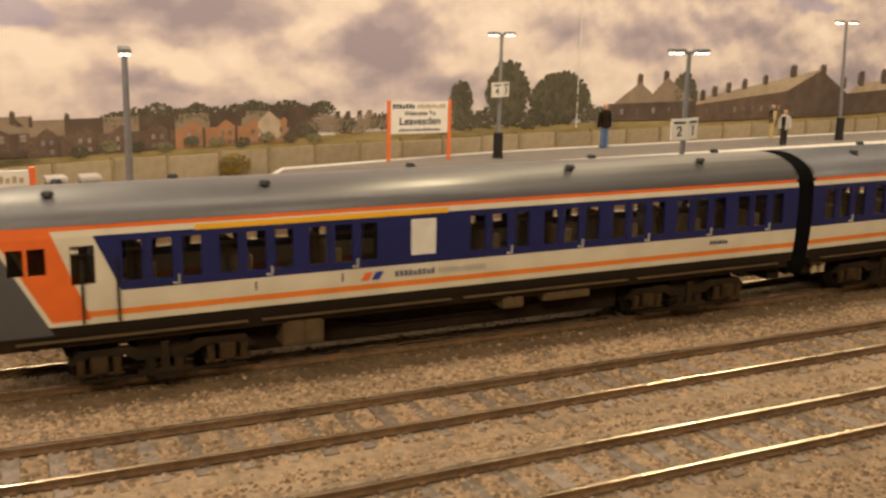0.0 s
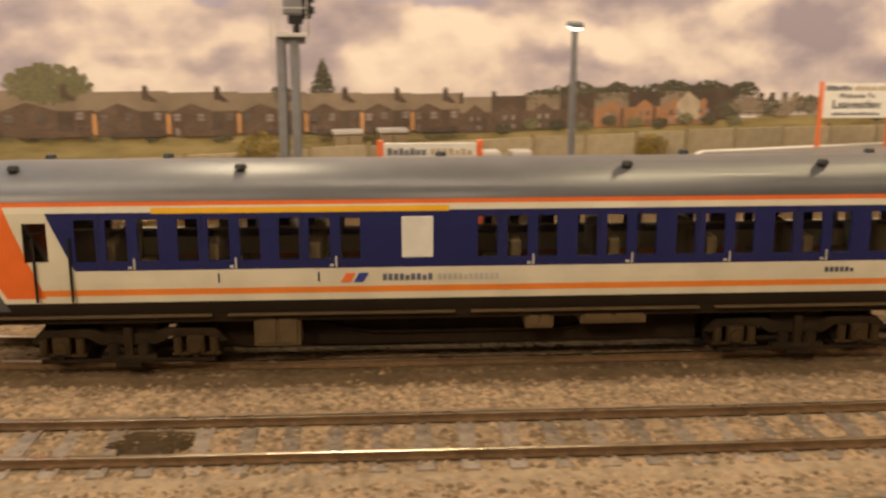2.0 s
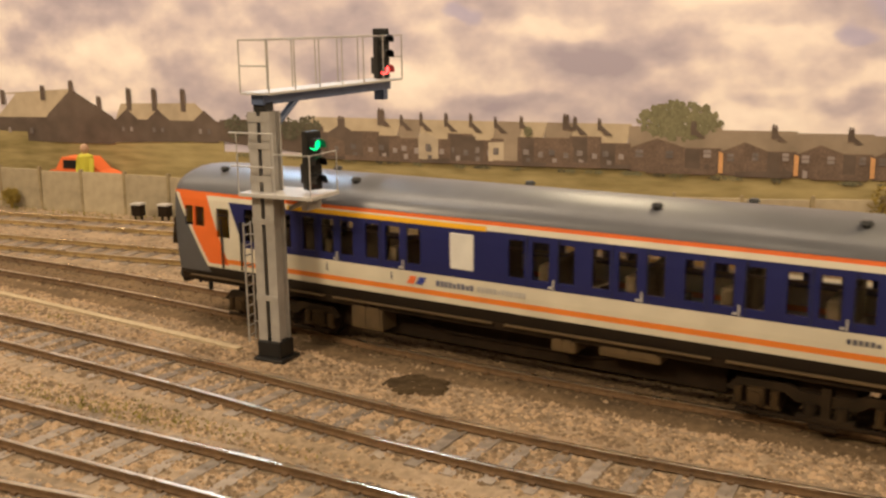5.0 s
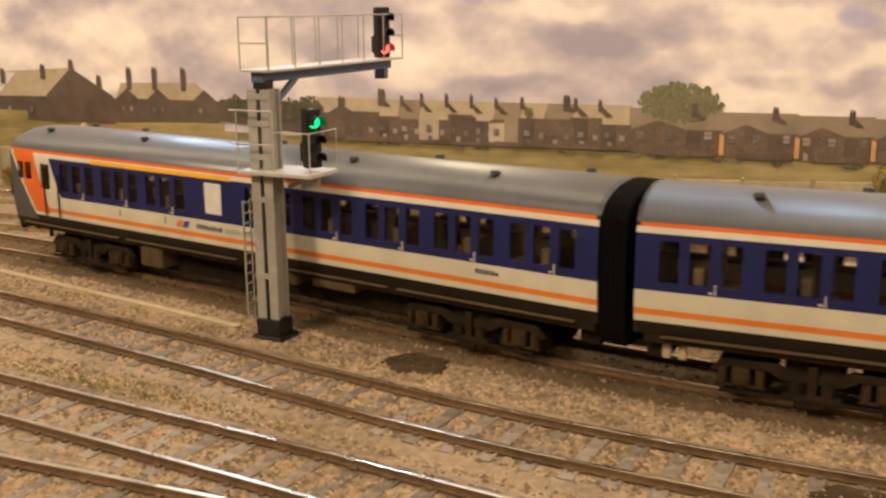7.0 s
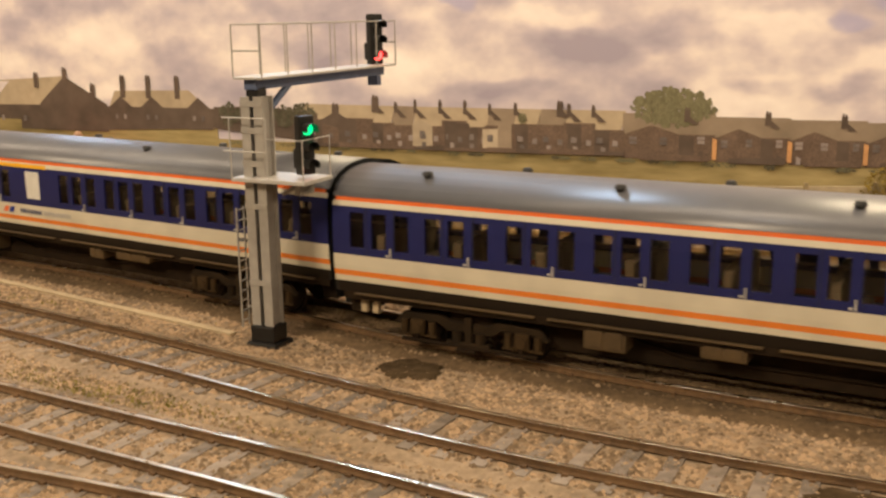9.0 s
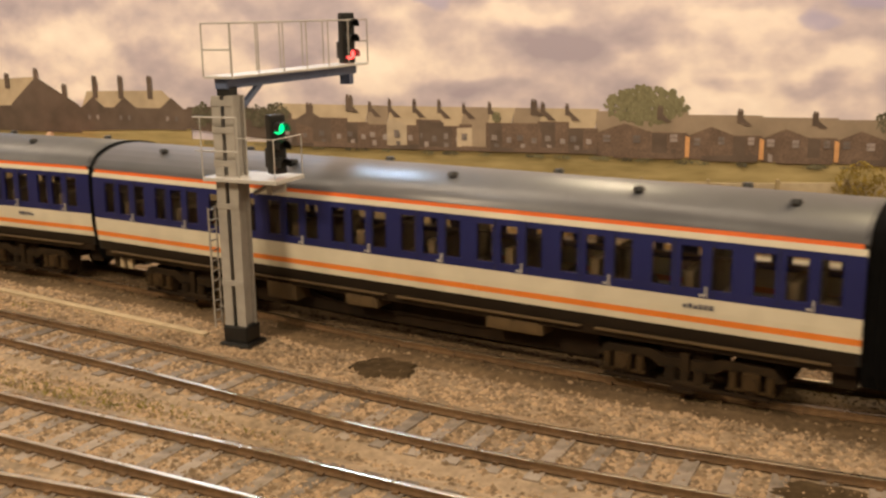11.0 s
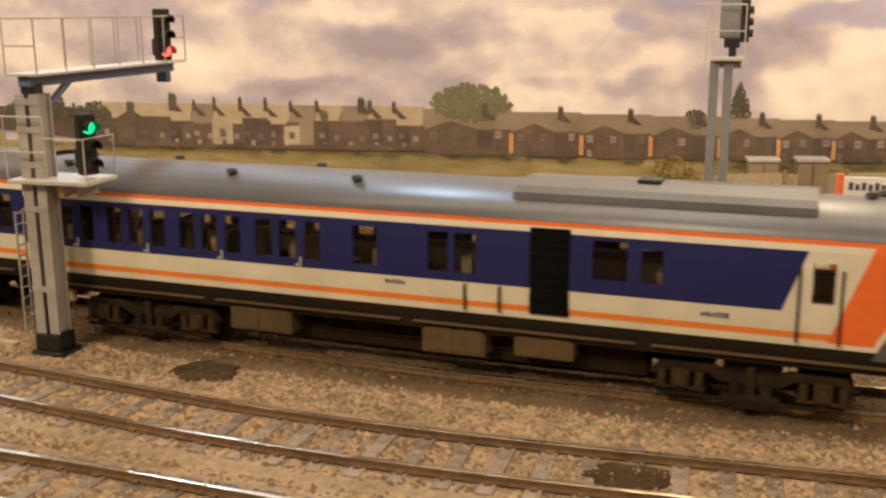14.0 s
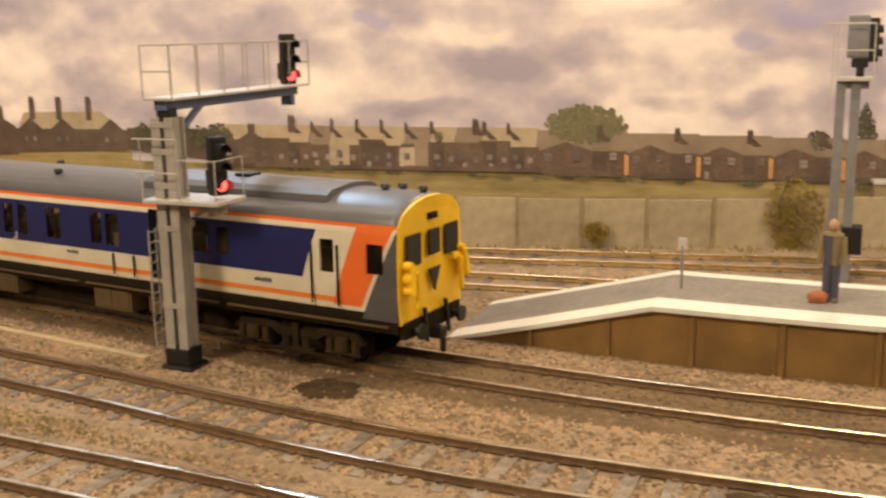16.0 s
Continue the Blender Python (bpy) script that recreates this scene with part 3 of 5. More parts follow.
def chimney(x, z, h, w=2.4, material=PRINT_DARK, depth=3):
    lay("printed_chimney", [(x - w / 2, z - 3), (x + w / 2, z - 3), (x + w / 2, z + h), (x - w / 2, z + h)], material, depth)
    lay("printed_chimney_pot", [(x - w * 0.4, z + h), (x - w * 0.05, z + h), (x - w * 0.1, z + h + 1.3), (x - w * 0.35, z + h + 1.3)], material, depth)
    lay("printed_chimney_pot", [(x + w * 0.05, z + h), (x + w * 0.4, z + h), (x + w * 0.35, z + h + 1.0), (x + w * 0.1, z + h + 1.0)], material, depth)


def windows(x0, x1, z, n, w=2.1, h=3.0, depth=6, material=PRINT_PANE):
    for i in range(n):
        x = x0 + (i + 0.5) * (x1 - x0) / n
        lay("printed_window", [(x - w / 2, z), (x + w / 2, z), (x + w / 2, z + h), (x - w / 2, z + h)], material, depth)


def printed_house(x0, x1, base, eaves, ridge, wall=PRINT_BRICK, roof=PRINT_SLATE, gable=0.0, wins=2, chim=0.0, side=None):
    """One house of a printed terrace, with an optional rear gable over part of its front."""
    lay("printed_roof", [(x0, eaves - 1), (x1, eaves - 1), (x1, ridge), (x0, ridge + 0.3)], roof, 1)
    lay("printed_house_wall", [(x0, base), (x1, base), (x1, eaves), (x0, eaves)], wall, 2)
    if not gable:
        windows(x0 + 0.5, x1 - 0.5, eaves - 5, wins)
    if gable:
        xm, g = (x0 + x1) / 2, gable * (x1 - x0) / 2
        lay("printed_gable", [(xm - g, base), (xm + g, base), (xm + g, eaves + 0.5), (xm, eaves + (ridge - eaves) * 0.55), (xm - g, eaves + 0.5)], wall, 3)
        windows(xm - g * 0.85, xm + g * 0.85, eaves - 4.6, 2, 1.9, 2.6)
        windows(xm - g * 0.9, xm + g * 0.9, base + 1.2, 2, 2.0, 2.4)
        lay("printed_verge", [(xm - g - 0.5, eaves + 0.2), (xm, eaves + (ridge - eaves) * 0.55 - 0.3), (xm, eaves + (ridge - eaves) * 0.55 + 0.5), (xm - g - 0.5, eaves + 1.0)], roof, 4)
        lay("printed_verge", [(xm, eaves + (ridge - eaves) * 0.55 - 0.3), (xm + g + 0.5, eaves + 0.2), (xm + g + 0.5, eaves + 1.0), (xm, eaves + (ridge - eaves) * 0.55 + 0.5)], roof, 4)
        if side:
            lay("printed_lit_wall", [(xm + g, base), (xm + g + 1.6, base), (xm + g + 1.6, eaves - 0.5), (xm + g, eaves + 0.3)], side, 4)
    if chim:
        if rng.random() < 0.75:
            chimney(x0 + 1.4, ridge, chim * rng.uniform(0.5, 1.0), rng.uniform(1.6, 2.4))


# field in front of the houses
for x0, x1, z0, z1 in ((-1200, -380, 31, 37), (-380, -150, 28, 29), (-150, 60, 27, 20), (60, 240, 20, 22), (240, 760, 23, 19), (760, 1400, 19, 25)):
    n = int((x1 - x0) / 24) + 1
    pts = [(x0 + (x1 - x0) * i / n, z0 + (z1 - z0) * i / n + 2.0 + rng.uniform(-0.3, 0.3)) for i in range(n + 1)]
    for a, b in zip(pts, pts[1:]):
        lay("printed_field", [(a[0], -4), (b[0], -4), b, a], PRINT_FIELD, 0)
for i in range(46):
    x = rng.uniform(-380, 90)
    foliage("printed_hedge", x, np.interp(x, [-380, -150, 60], [29, 26.5, 20.5]), rng.uniform(2, 5), rng.uniform(0.6, 1.4), 18, PRINT_LEAF2 if i % 3 else PRINT_LEAF, 7, i)

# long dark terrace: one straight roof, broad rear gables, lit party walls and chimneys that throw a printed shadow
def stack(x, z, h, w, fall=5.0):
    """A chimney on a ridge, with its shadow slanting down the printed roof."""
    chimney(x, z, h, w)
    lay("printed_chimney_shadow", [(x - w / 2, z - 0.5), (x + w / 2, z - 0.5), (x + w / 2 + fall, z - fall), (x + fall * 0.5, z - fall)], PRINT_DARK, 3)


def terrace_house(x0, x1, base, eaves, ridge, lit=True):
    w = x1 - x0
    lay("printed_roof", [(x0, eaves - 1), (x1, eaves - 1.2), (x1, ridge - 0.3), (x0, ridge)], PRINT_SLATE, 1)
    lay("printed_house_wall", [(x0, base), (x1, base - 0.3), (x1, eaves - 0.2), (x0, eaves)], PRINT_BRICK, 2)
    g0, g1, peak = x0 + 0.04 * w, x0 + 0.62 * w, eaves + 0.42 * (ridge - eaves)
    gm = g0 * 0.52 + g1 * 0.48
    lay("printed_gable", [(g0, base), (g1, base), (g1, eaves + 0.2), (gm, peak), (g0, eaves + 0.2)], PRINT_BRICK, 3)
    for a, b in (((g0 - 0.6, eaves - 0.3), (gm, peak)), ((gm, peak), (g1 + 0.6, eaves - 0.3))):
        lay("printed_verge", [a, b, (b[0], b[1] + 0.8), (a[0], a[1] + 0.8)], PRINT_SLATE, 4)
    lay("printed_wall_shade", [(g1, base), (g1 + 0.16 * w, base), (g1 + 0.16 * w, eaves - 0.8), (g1, eaves - 0.4)], PRINT_DARK, 4)
    for k, f in enumerate((0.13, 0.46, 0.86)):
        x, hw = x0 + f * w + rng.uniform(-0.4, 0.4), rng.uniform(1.3, 1.9)
        z = eaves - rng.uniform(4.4, 5.2)
        lay("printed_window", [(x - hw, z), (x + hw, z), (x + hw, z + 3.6), (x - hw, z + 3.6)], PRINT_PANE, 6)
        lay("printed_window_bar", [(x - hw, z + 1.7), (x + hw, z + 1.7), (x + hw, z + 2.0), (x - hw, z + 2.0)], PRINT_BRICK, 7)
        if k != 1 and rng.random() < 0.7:
            lay("printed_door", [(x - 1, base), (x + 1, base), (x + 1, base + rng.uniform(3, 4.6)), (x - 1, base + 4)], PRINT_DARK if k else PRINT_PANE, 6)
    lay("printed_yard_wall", [(x0 + 0.2 * w, base - 0.6), (x0 + 0.95 * w, base - 0.9), (x0 + 0.95 * w, base + rng.uniform(1.5, 2.6)), (x0 + 0.2 * w, base + rng.uniform(1.6, 2.8))], PRINT_BRICK if rng.random() < 0.5 else PRINT_DARK, 8)
    if lit:
        lay("printed_lit_wall", [(x0 - 0.9, base + 1), (x0 + 1.1, base + 1), (x0 + 1.1, eaves - 1.2), (x0 - 0.9, eaves - 0.4)], PRINT_LIT, 7)


edges = (-153, -110.4, -77.2, -44.6, -12.5, 15.2, 41, 66)
for k, (x0, x1) in enumerate(zip(edges, edges[1:])):
    sl = (x0 + 153) / 219
    terrace_house(x0, x1, 27.6 - 5 * sl, 39.5 - 6 * sl, 49.3 - 7.4 * sl, k > 0)
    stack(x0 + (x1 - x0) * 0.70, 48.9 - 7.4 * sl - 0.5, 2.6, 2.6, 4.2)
# older houses: pale roofs stepping along one ridge, dark rear walls, low extensions
ROOFS = ((-324, -303, 43, 1), (-303, -283, 44, 1), (-284, -271, 42, 1), (-271, -259, 41, 0), (-259, -243, 41, 1), (-243, -231, 44, 1), (-232, -219, 41, 1), (-220, -205, 42, 0),
         (-206, -193, 43, 1), (-193, -179, 43, 0), (-180, -166, 44, 1), (-167, -152, 41, 1))
for x0, x1, ev, pale in ROOFS:
    w, top = x1 - x0, 50.9 - 0.6 * (x0 + 324) / 172
    lay("printed_roof", [(x0 - 1.5, ev - 1), (x1 - 2.0, ev - 1), (x1 + 0.5, top), (x0 + 0.5, top + 0.1)], PRINT_TILE if pale else PRINT_SLATE, 1)
    lay("printed_house_wall", [(x0 - 1.5, 29), (x1, 29), (x1, ev), (x0 - 1.5, ev)], PRINT_BRICK, 2)
    lay("printed_house_wall", [(x0, 29), (x0 + w * 0.52, 29), (x0 + w * 0.52, ev - 0.5), (x0, ev - 0.5)], PRINT_DARK if pale else PRINT_BRICK, 3)
    lay("printed_extension", [(x0 + w * 0.52, 29), (x1 - 0.3, 29), (x1 - 0.3, ev - 4.5), (x0 + w * 0.52, ev - 2)], PRINT_BRICK, 4)
    for f, z, hw in ((0.24, 34.4, 1.4), (0.75, 33.2, 1.2), (0.3, 30, 1.1)):
        x = x0 + f * w + rng.uniform(-0.6, 0.6)
        lay("printed_window", [(x - hw, z), (x + hw, z), (x + hw, z + rng.uniform(2.2, 3.2)), (x - hw, z + 2.8)], PRINT_PANE, 6)
    lay("printed_yard_wall", [(x0, 28.6), (x1, 28.6), (x1, 30.2 + rng.uniform(0, 1.2)), (x0, 30.0 + rng.uniform(0, 1.5))], PRINT_BRICK if rng.random() < 0.6 else PRINT_DARK, 8)
# the rendered gable end, the white extension and the flat-roofed block among them
lay("printed_render_wall", [(-260.5, 30), (-249.5, 30), (-249.5, 41), (-257, 44.5), (-260.5, 42)], PRINT_CREAM, 5)
lay("printed_white_wall", [(-222.5, 30.5), (-214.5, 30.5), (-214.5, 40.5), (-222.5, 40)], PRINT_CREAM, 7)
lay("printed_grey_wall", [(-214.5, 30.5), (-207.4, 30.5), (-207.4, 42.5), (-214.5, 42.5)], PRINT_SLATE, 7)
lay("printed_flat_roof_block", [(-241, 30), (-229.5, 30), (-229.5, 42.8), (-241, 42.8)], PRINT_DARK, 6)
for x, z in ((-255, 35), (-218.5, 34)):
    lay("printed_window", [(x - 1.4, z), (x + 1.4, z), (x + 1.4, z + 3.4), (x - 1.4, z + 3.4)], PRINT_PANE, 8)
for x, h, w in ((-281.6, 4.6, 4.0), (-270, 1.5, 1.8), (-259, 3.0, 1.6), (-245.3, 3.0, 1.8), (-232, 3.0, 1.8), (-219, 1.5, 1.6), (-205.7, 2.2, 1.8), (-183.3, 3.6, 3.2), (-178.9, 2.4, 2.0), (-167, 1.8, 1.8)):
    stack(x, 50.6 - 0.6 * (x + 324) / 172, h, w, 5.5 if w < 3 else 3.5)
foliage("printed_bush", -202, 46, 2.2, 2.6, 30, PRINT_LEAF2, 6, 77)
lay("printed_gable", [(-313, 30), (-297, 30), (-297, 43), (-305, 47.5), (-313, 43)], PRINT_DARK, 4)
chimney(-305, 46, 4.5, 4.2)
foliage("printed_tree", -130, 52, 18, 9, 260, PRINT_LEAF2, 0.4, 91)
for i, (dz, w) in enumerate(((0, 6.2), (3.6, 5.0), (7, 3.8), (10, 2.4), (12.6, 1.3))):
    foliage("printed_tree", -4, 46 + dz, w, 3.0, 60 - 8 * i, PRINT_LEAF, 0.4, 92 + 50 * i)
foliage("printed_tree", -24, 44, 5, 5, 60, PRINT_LEAF, 0.4, 93)
# the big end terrace and the tall-chimneyed pair, farther along
lay("printed_roof", [(-760, 42), (-500, 46), (-487, 64), (-700, 52)], PRINT_TILE, 1)
lay("printed_house_wall", [(-760, 32), (-500, 32), (-500, 47), (-760, 43)], PRINT_DARK, 2)
lay("printed_gable", [(-506, 32), (-456, 32), (-456, 48), (-486, 64), (-506, 48)], PRINT_DARK, 3)
windows(-720, -510, 37, 12, 2.2, 3.2)
for cx, cz in ((-486, 63), (-508, 60), (-540, 57), (-560, 55), (-600, 53), (-650, 50), (-466, 54)):
    chimney(cx, cz, 5, 3.4)
lay("printed_roof", [(-455, 46), (-385, 46), (-398, 57), (-450, 56)], PRINT_TILE, 1)
lay("printed_house_wall", [(-458, 33), (-380, 36), (-380, 47), (-458, 47)], PRINT_DARK, 2)
for gx in (-446, -424, -392):
    lay("printed_gable", [(gx - 9, 35), (gx + 9, 35), (gx + 9, 46), (gx, 53), (gx - 9, 46)], PRINT_DARK, 3)
    windows(gx - 6, gx + 6, 40, 2, 1.8, 2.6)
for cx in (-444, -426, -406):
    chimney(cx, 55, 9, 3.4)
lay("printed_house_wall", [(-382, 36), (-316, 30), (-316, 46), (-350, 49), (-382, 48)], PRINT_DARK, 1)
for i, cx in enumerate((-372, -360, -348, -336, -324)):
    foliage("printed_tree", cx, 44 + (i % 3) * 1.5, 7, 6, 60, PRINT_LEAF, 3, 120 + i)
# brick semis and the white gable
x = 65.5
k = 0
while x < 215:
    w = rng.uniform(17, 20)
    printed_house(x, x + w, 21.5, 32, 40, PRINT_BRICK2 if x > 125 else PRINT_BRICK, PRINT_DARK if k % 2 else PRINT_SLATE, 0.55, 2, 2.6, PRINT_DARK)
    x += w
    k += 1
lay("printed_gable", [(190, 24), (204, 24), (204, 34), (197, 40), (190, 34)], PRINT_CREAM, 5)
lay("printed_house_wall", [(208, 24), (226, 24), (226, 37), (220, 42), (208, 42)], PRINT_DARK, 5)
for i in range(12):
    foliage("printed_tree", 110 + i * 11, 38.5 + (i * 7 % 5) * 0.9, 9, 4.5, 80, PRINT_LEAF, 0.3, 140 + i)
for i in range(10):
    foliage("printed_hedge", 90 + i * 15, 23 + (i * 5 % 3), 5, 3, 40, PRINT_LEAF2 if i % 2 else PRINT_LEAF, 7, 160 + i)
for i in range(14):
    foliage("printed_hedge", 222 + i * 8, 29 + (i * 3 % 4), 8, 5, 50, PRINT_SLATE if i % 3 else PRINT_LEAF, 5, 180 + i)
for i, cx in enumerate((240, 247, 255, 262)):
    lay("printed_chimney", [(cx, 30), (cx + 3, 30), (cx + 3, 38), (cx, 38)], PRINT_DARK, 4)
for i in range(9):
    foliage("printed_hedge", 318 + i * 17, 28 + (i * 5 % 4), 11, 7, 80, PRINT_LEAF, 4, 220 + i)
lay("paper_seam", [(427.6, 20), (428.6, 20), (428.6, 214), (427.6, 214)], WHITE, 8, "pale vertical joint of the backdrop sheets")
foliage("printed_tree", 331, 40, 8.5, 15, 200, PRINT_LEAF, 6, 200)
foliage("printed_tree", 368, 46, 16, 20, 300, PRINT_LEAF, 5, 201)
foliage("printed_tree", 413, 42, 25, 16, 420, PRINT_LEAF, 6, 202)
foliage("printed_tree", 532, 42, 13, 14, 160, PRINT_LEAF, 4, 203)
lay("printed_house_wall", [(455, 24), (545, 22), (545, 36), (455, 36)], PRINT_DARK, 5)
lay("printed_roof", [(462, 36), (508, 36), (487, 51)], PRINT_SLATE, 5)
lay("printed_roof", [(492, 36), (542, 36), (514, 54)], PRINT_SLATE, 6)
chimney(487, 50, 6, 5)
chimney(513, 52, 6, 5)
windows(462, 540, 28, 5, 3, 4, 7)
lay("printed_roof", [(545, 33), (648, 40), (690, 58), (600, 45), (548, 38)], PRINT_TILE, 5)
lay("printed_house_wall", [(545, 20), (650, 19), (650, 41), (545, 33)], PRINT_BRICK, 6)
lay("printed_gable", [(648, 19), (725, 19), (725, 38), (690, 57), (648, 41)], PRINT_DARK, 7)
windows(552, 645, 26, 9, 2.6, 4, 7)
for i, cx in enumerate((552, 565, 580, 598, 622)):
    chimney(cx, 39 + i * 2.6, 4, 5, depth=6)
for cx in (655, 692, 720):
    chimney(cx, 55 if cx < 710 else 44, 6, 7, depth=7)
lay("printed_roof", [(725, 36), (1100, 52), (1090, 60), (742, 46)], PRINT_TILE, 5)
lay("printed_house_wall", [(725, 19), (1100, 24), (1100, 54), (725, 37)], PRINT_DARK, 6)
for cx in (744, 775, 820, 870, 930, 990):
    chimney(cx, 46 + (cx - 744) * 0.05, 9, 7, depth=7)

# ---- lettering ----
def letters(text, size, material, parent, m, align="CENTER"):
    cu = bpy.data.curves.new("lettering", "FONT")
    cu.body, cu.size, cu.align_x, cu.align_y, cu.extrude = text, size * MM, align, "CENTER", 0.00005
    cu.offset = 0.018 * size * MM
    tmp = new("lettering", cu)
    bpy.context.view_layer.update()
    me = bpy.data.meshes.new_from_object(tmp.evaluated_get(bpy.context.evaluated_depsgraph_get()))
    bpy.data.objects.remove(tmp)
    me.materials.append(material)
    ob = new("lettering", me)
    ob.parent = parent
    ob.matrix_basis = m
    return ob


def rails_(bm, pts, r=0.28):
    for a, b in zip(pts, pts[1:]):
        rod(bm, a, b, r, 6)


# ---- the train ----
NAVY, CREAM, ORG, GREY, YEL, BLK = (0.018, 0.022, 0.115), (0.72, 0.66, 0.52), (0.85, 0.175, 0.035), (0.10, 0.10, 0.105), (0.85, 0.46, 0.02), (0.02, 0.02, 0.02)
SOLE, WAIST = (0.016, 0.011, 0.007), (0.85, 0.25, 0.04)
HL = 130.5                                    # half a coach's body length


def half_width(z):
    return float(np.interp(z, [15, 18, 24, 31, 38, 42, 44.8], [17.0, 17.5, 18.1, 18.3, 18.15, 17.8, 17.2]))


def paint(cab, first=None):
    """cab: -1 or 1 for the end with a driving cab, 0 for none."""
    lay_ = [(NAVY, [(0, 1, 27.3), (0, -1, -42.0)]),
            (WAIST, [(0, 1, 20.75), (0, -1, -22.4)]),
            (ORG, [(0, 1, 43.6)]),
            (SOLE, [(0, -1, -18.9)])]
    if first:
        lay_.append((YEL, [(0, 1, 41.7), (0, -1, -43.1), (1, 0, first[0]), (-1, 0, -first[1])]))
    if cab:
        c = cab
        # distances are counted back from the cab front; slants lean with height
        def back(d, slope):          # x*c > HL - d + slope*(z-19)
            return (c, -slope, HL - d - 19 * slope)
        navy, org, line, lean = (35.2, 24.3, 15.0, 0.54) if c < 0 else (36.3, 23.2, 13.2, 0.48)
        lay_.append((CREAM, [back(navy, 0.44 if c < 0 else 0.36), (0, 1, 18.9), (0, -1, -43.5)]))
        lay_.append((WAIST, [back(navy, 0), (0, 1, 20.75), (0, -1, -22.4)]))
        lay_.append((ORG, [back(org, 0.38), (0, 1, 20.2)]))
        lay_.append((CREAM, [back(line, lean), (0, 1, 18.9)]))
        lay_.append((GREY, [back(line - 1.4, lean)]))
        lay_.append((SOLE, [(0, -1, -16.8)]))
        lay_.append((ORG, [(0, 1, 43.9)]))
    return livery("coach_livery", lay_, CREAM)


def side_wall(holes, sgn, x0, x1):
    """A coach side with real window openings and reveals. holes: (x0, x1, z0, z1)."""
    bm = B()
    zs = sorted({15.5, 19, 22.5, 24, 27.3, 31, 35, 38, 42, 44.8} | {h[2] for h in holes} | {h[3] for h in holes})
    xs = sorted({x0, x1} | {h[0] for h in holes} | {h[1] for h in holes})
    grid = {}

    def v(x, z, ins=0.0):
        k = (x, z, ins)
        if k not in grid:
            grid[k] = bm.verts.new((x, sgn * (half_width(z) - ins), z))
        return grid[k]
    for a, b in zip(xs, xs[1:]):
        for c, d in zip(zs, zs[1:]):
            xm, zm = (a + b) / 2, (c + d) / 2
            if any(h[0] < xm < h[1] and h[2] < zm < h[3] for h in holes):
                continue
            bm.faces.new((v(a, c), v(b, c), v(b, d), v(a, d)))
    for h in holes:
        zz = [z for z in zs if h[2] <= z <= h[3]]
        for xx in (h[0], h[1]):
            for c, d in zip(zz, zz[1:]):
                bm.faces.new((v(xx, c), v(xx, d), v(xx, d, 0.9), v(xx, c, 0.9)))
        for z in (h[2], h[3]):
            bm.faces.new((v(h[0], z), v(h[1], z), v(h[1], z, 0.9), v(h[0], z, 0.9)))
    return bm


def arch(k=1.0):
    half = [(-17.3, 44.75), (-16.95, 45.9), (-15.4, 47.9), (-12.6, 49.6), (-9, 51.0), (-4.8, 51.9), (0, 52.2)]
    pts = half + [(-y, z) for y, z in half[-2::-1]]
    return [(y * (1 - (1 - k) * 0.25), 44.75 + (z - 44.75) * k) for y, z in pts]


def coach_roof(parent, cab, ext):
    bm = B()
    sts = [(-HL - ext, 1), (HL, 1)]
    if cab == 1:
        sts = [(-HL - ext, 1), (HL - 14, 1), (HL - 7, 0.98), (HL - 2.5, 0.95), (HL, 0.90)]
    if cab == -1:
        sts = [(-HL, 0.90), (-HL + 2.5, 0.95), (-HL + 7, 0.98), (-HL + 14, 1), (HL, 1)]
    rings = [[bm.verts.new((x, y, z)) for y, z in arch(k)] for x, k in sts]
    for a, b in zip(rings, rings[1:]):
        for i in range(len(a) - 1):
            bm.faces.new((a[i], a[i + 1], b[i + 1], b[i]))
    bm.faces.new(rings[0])
    bm.faces.new(rings[-1][::-1])
    return part("roof", bm, ROOF, parent, "glossy grey curved roof", smooth=True)


def vent(parent, x, y, z):
    bm = B()
    rod(bm, (0, 0, -0.4), (0, 0, 0.5), 1.1, 10)
    rod(bm, (0, 0, 0.5), (0, 0, 1.5), 1.7, 12, 1.2)
    part("roof_vent", bm, BLACK, parent, at=at(x, y, z))


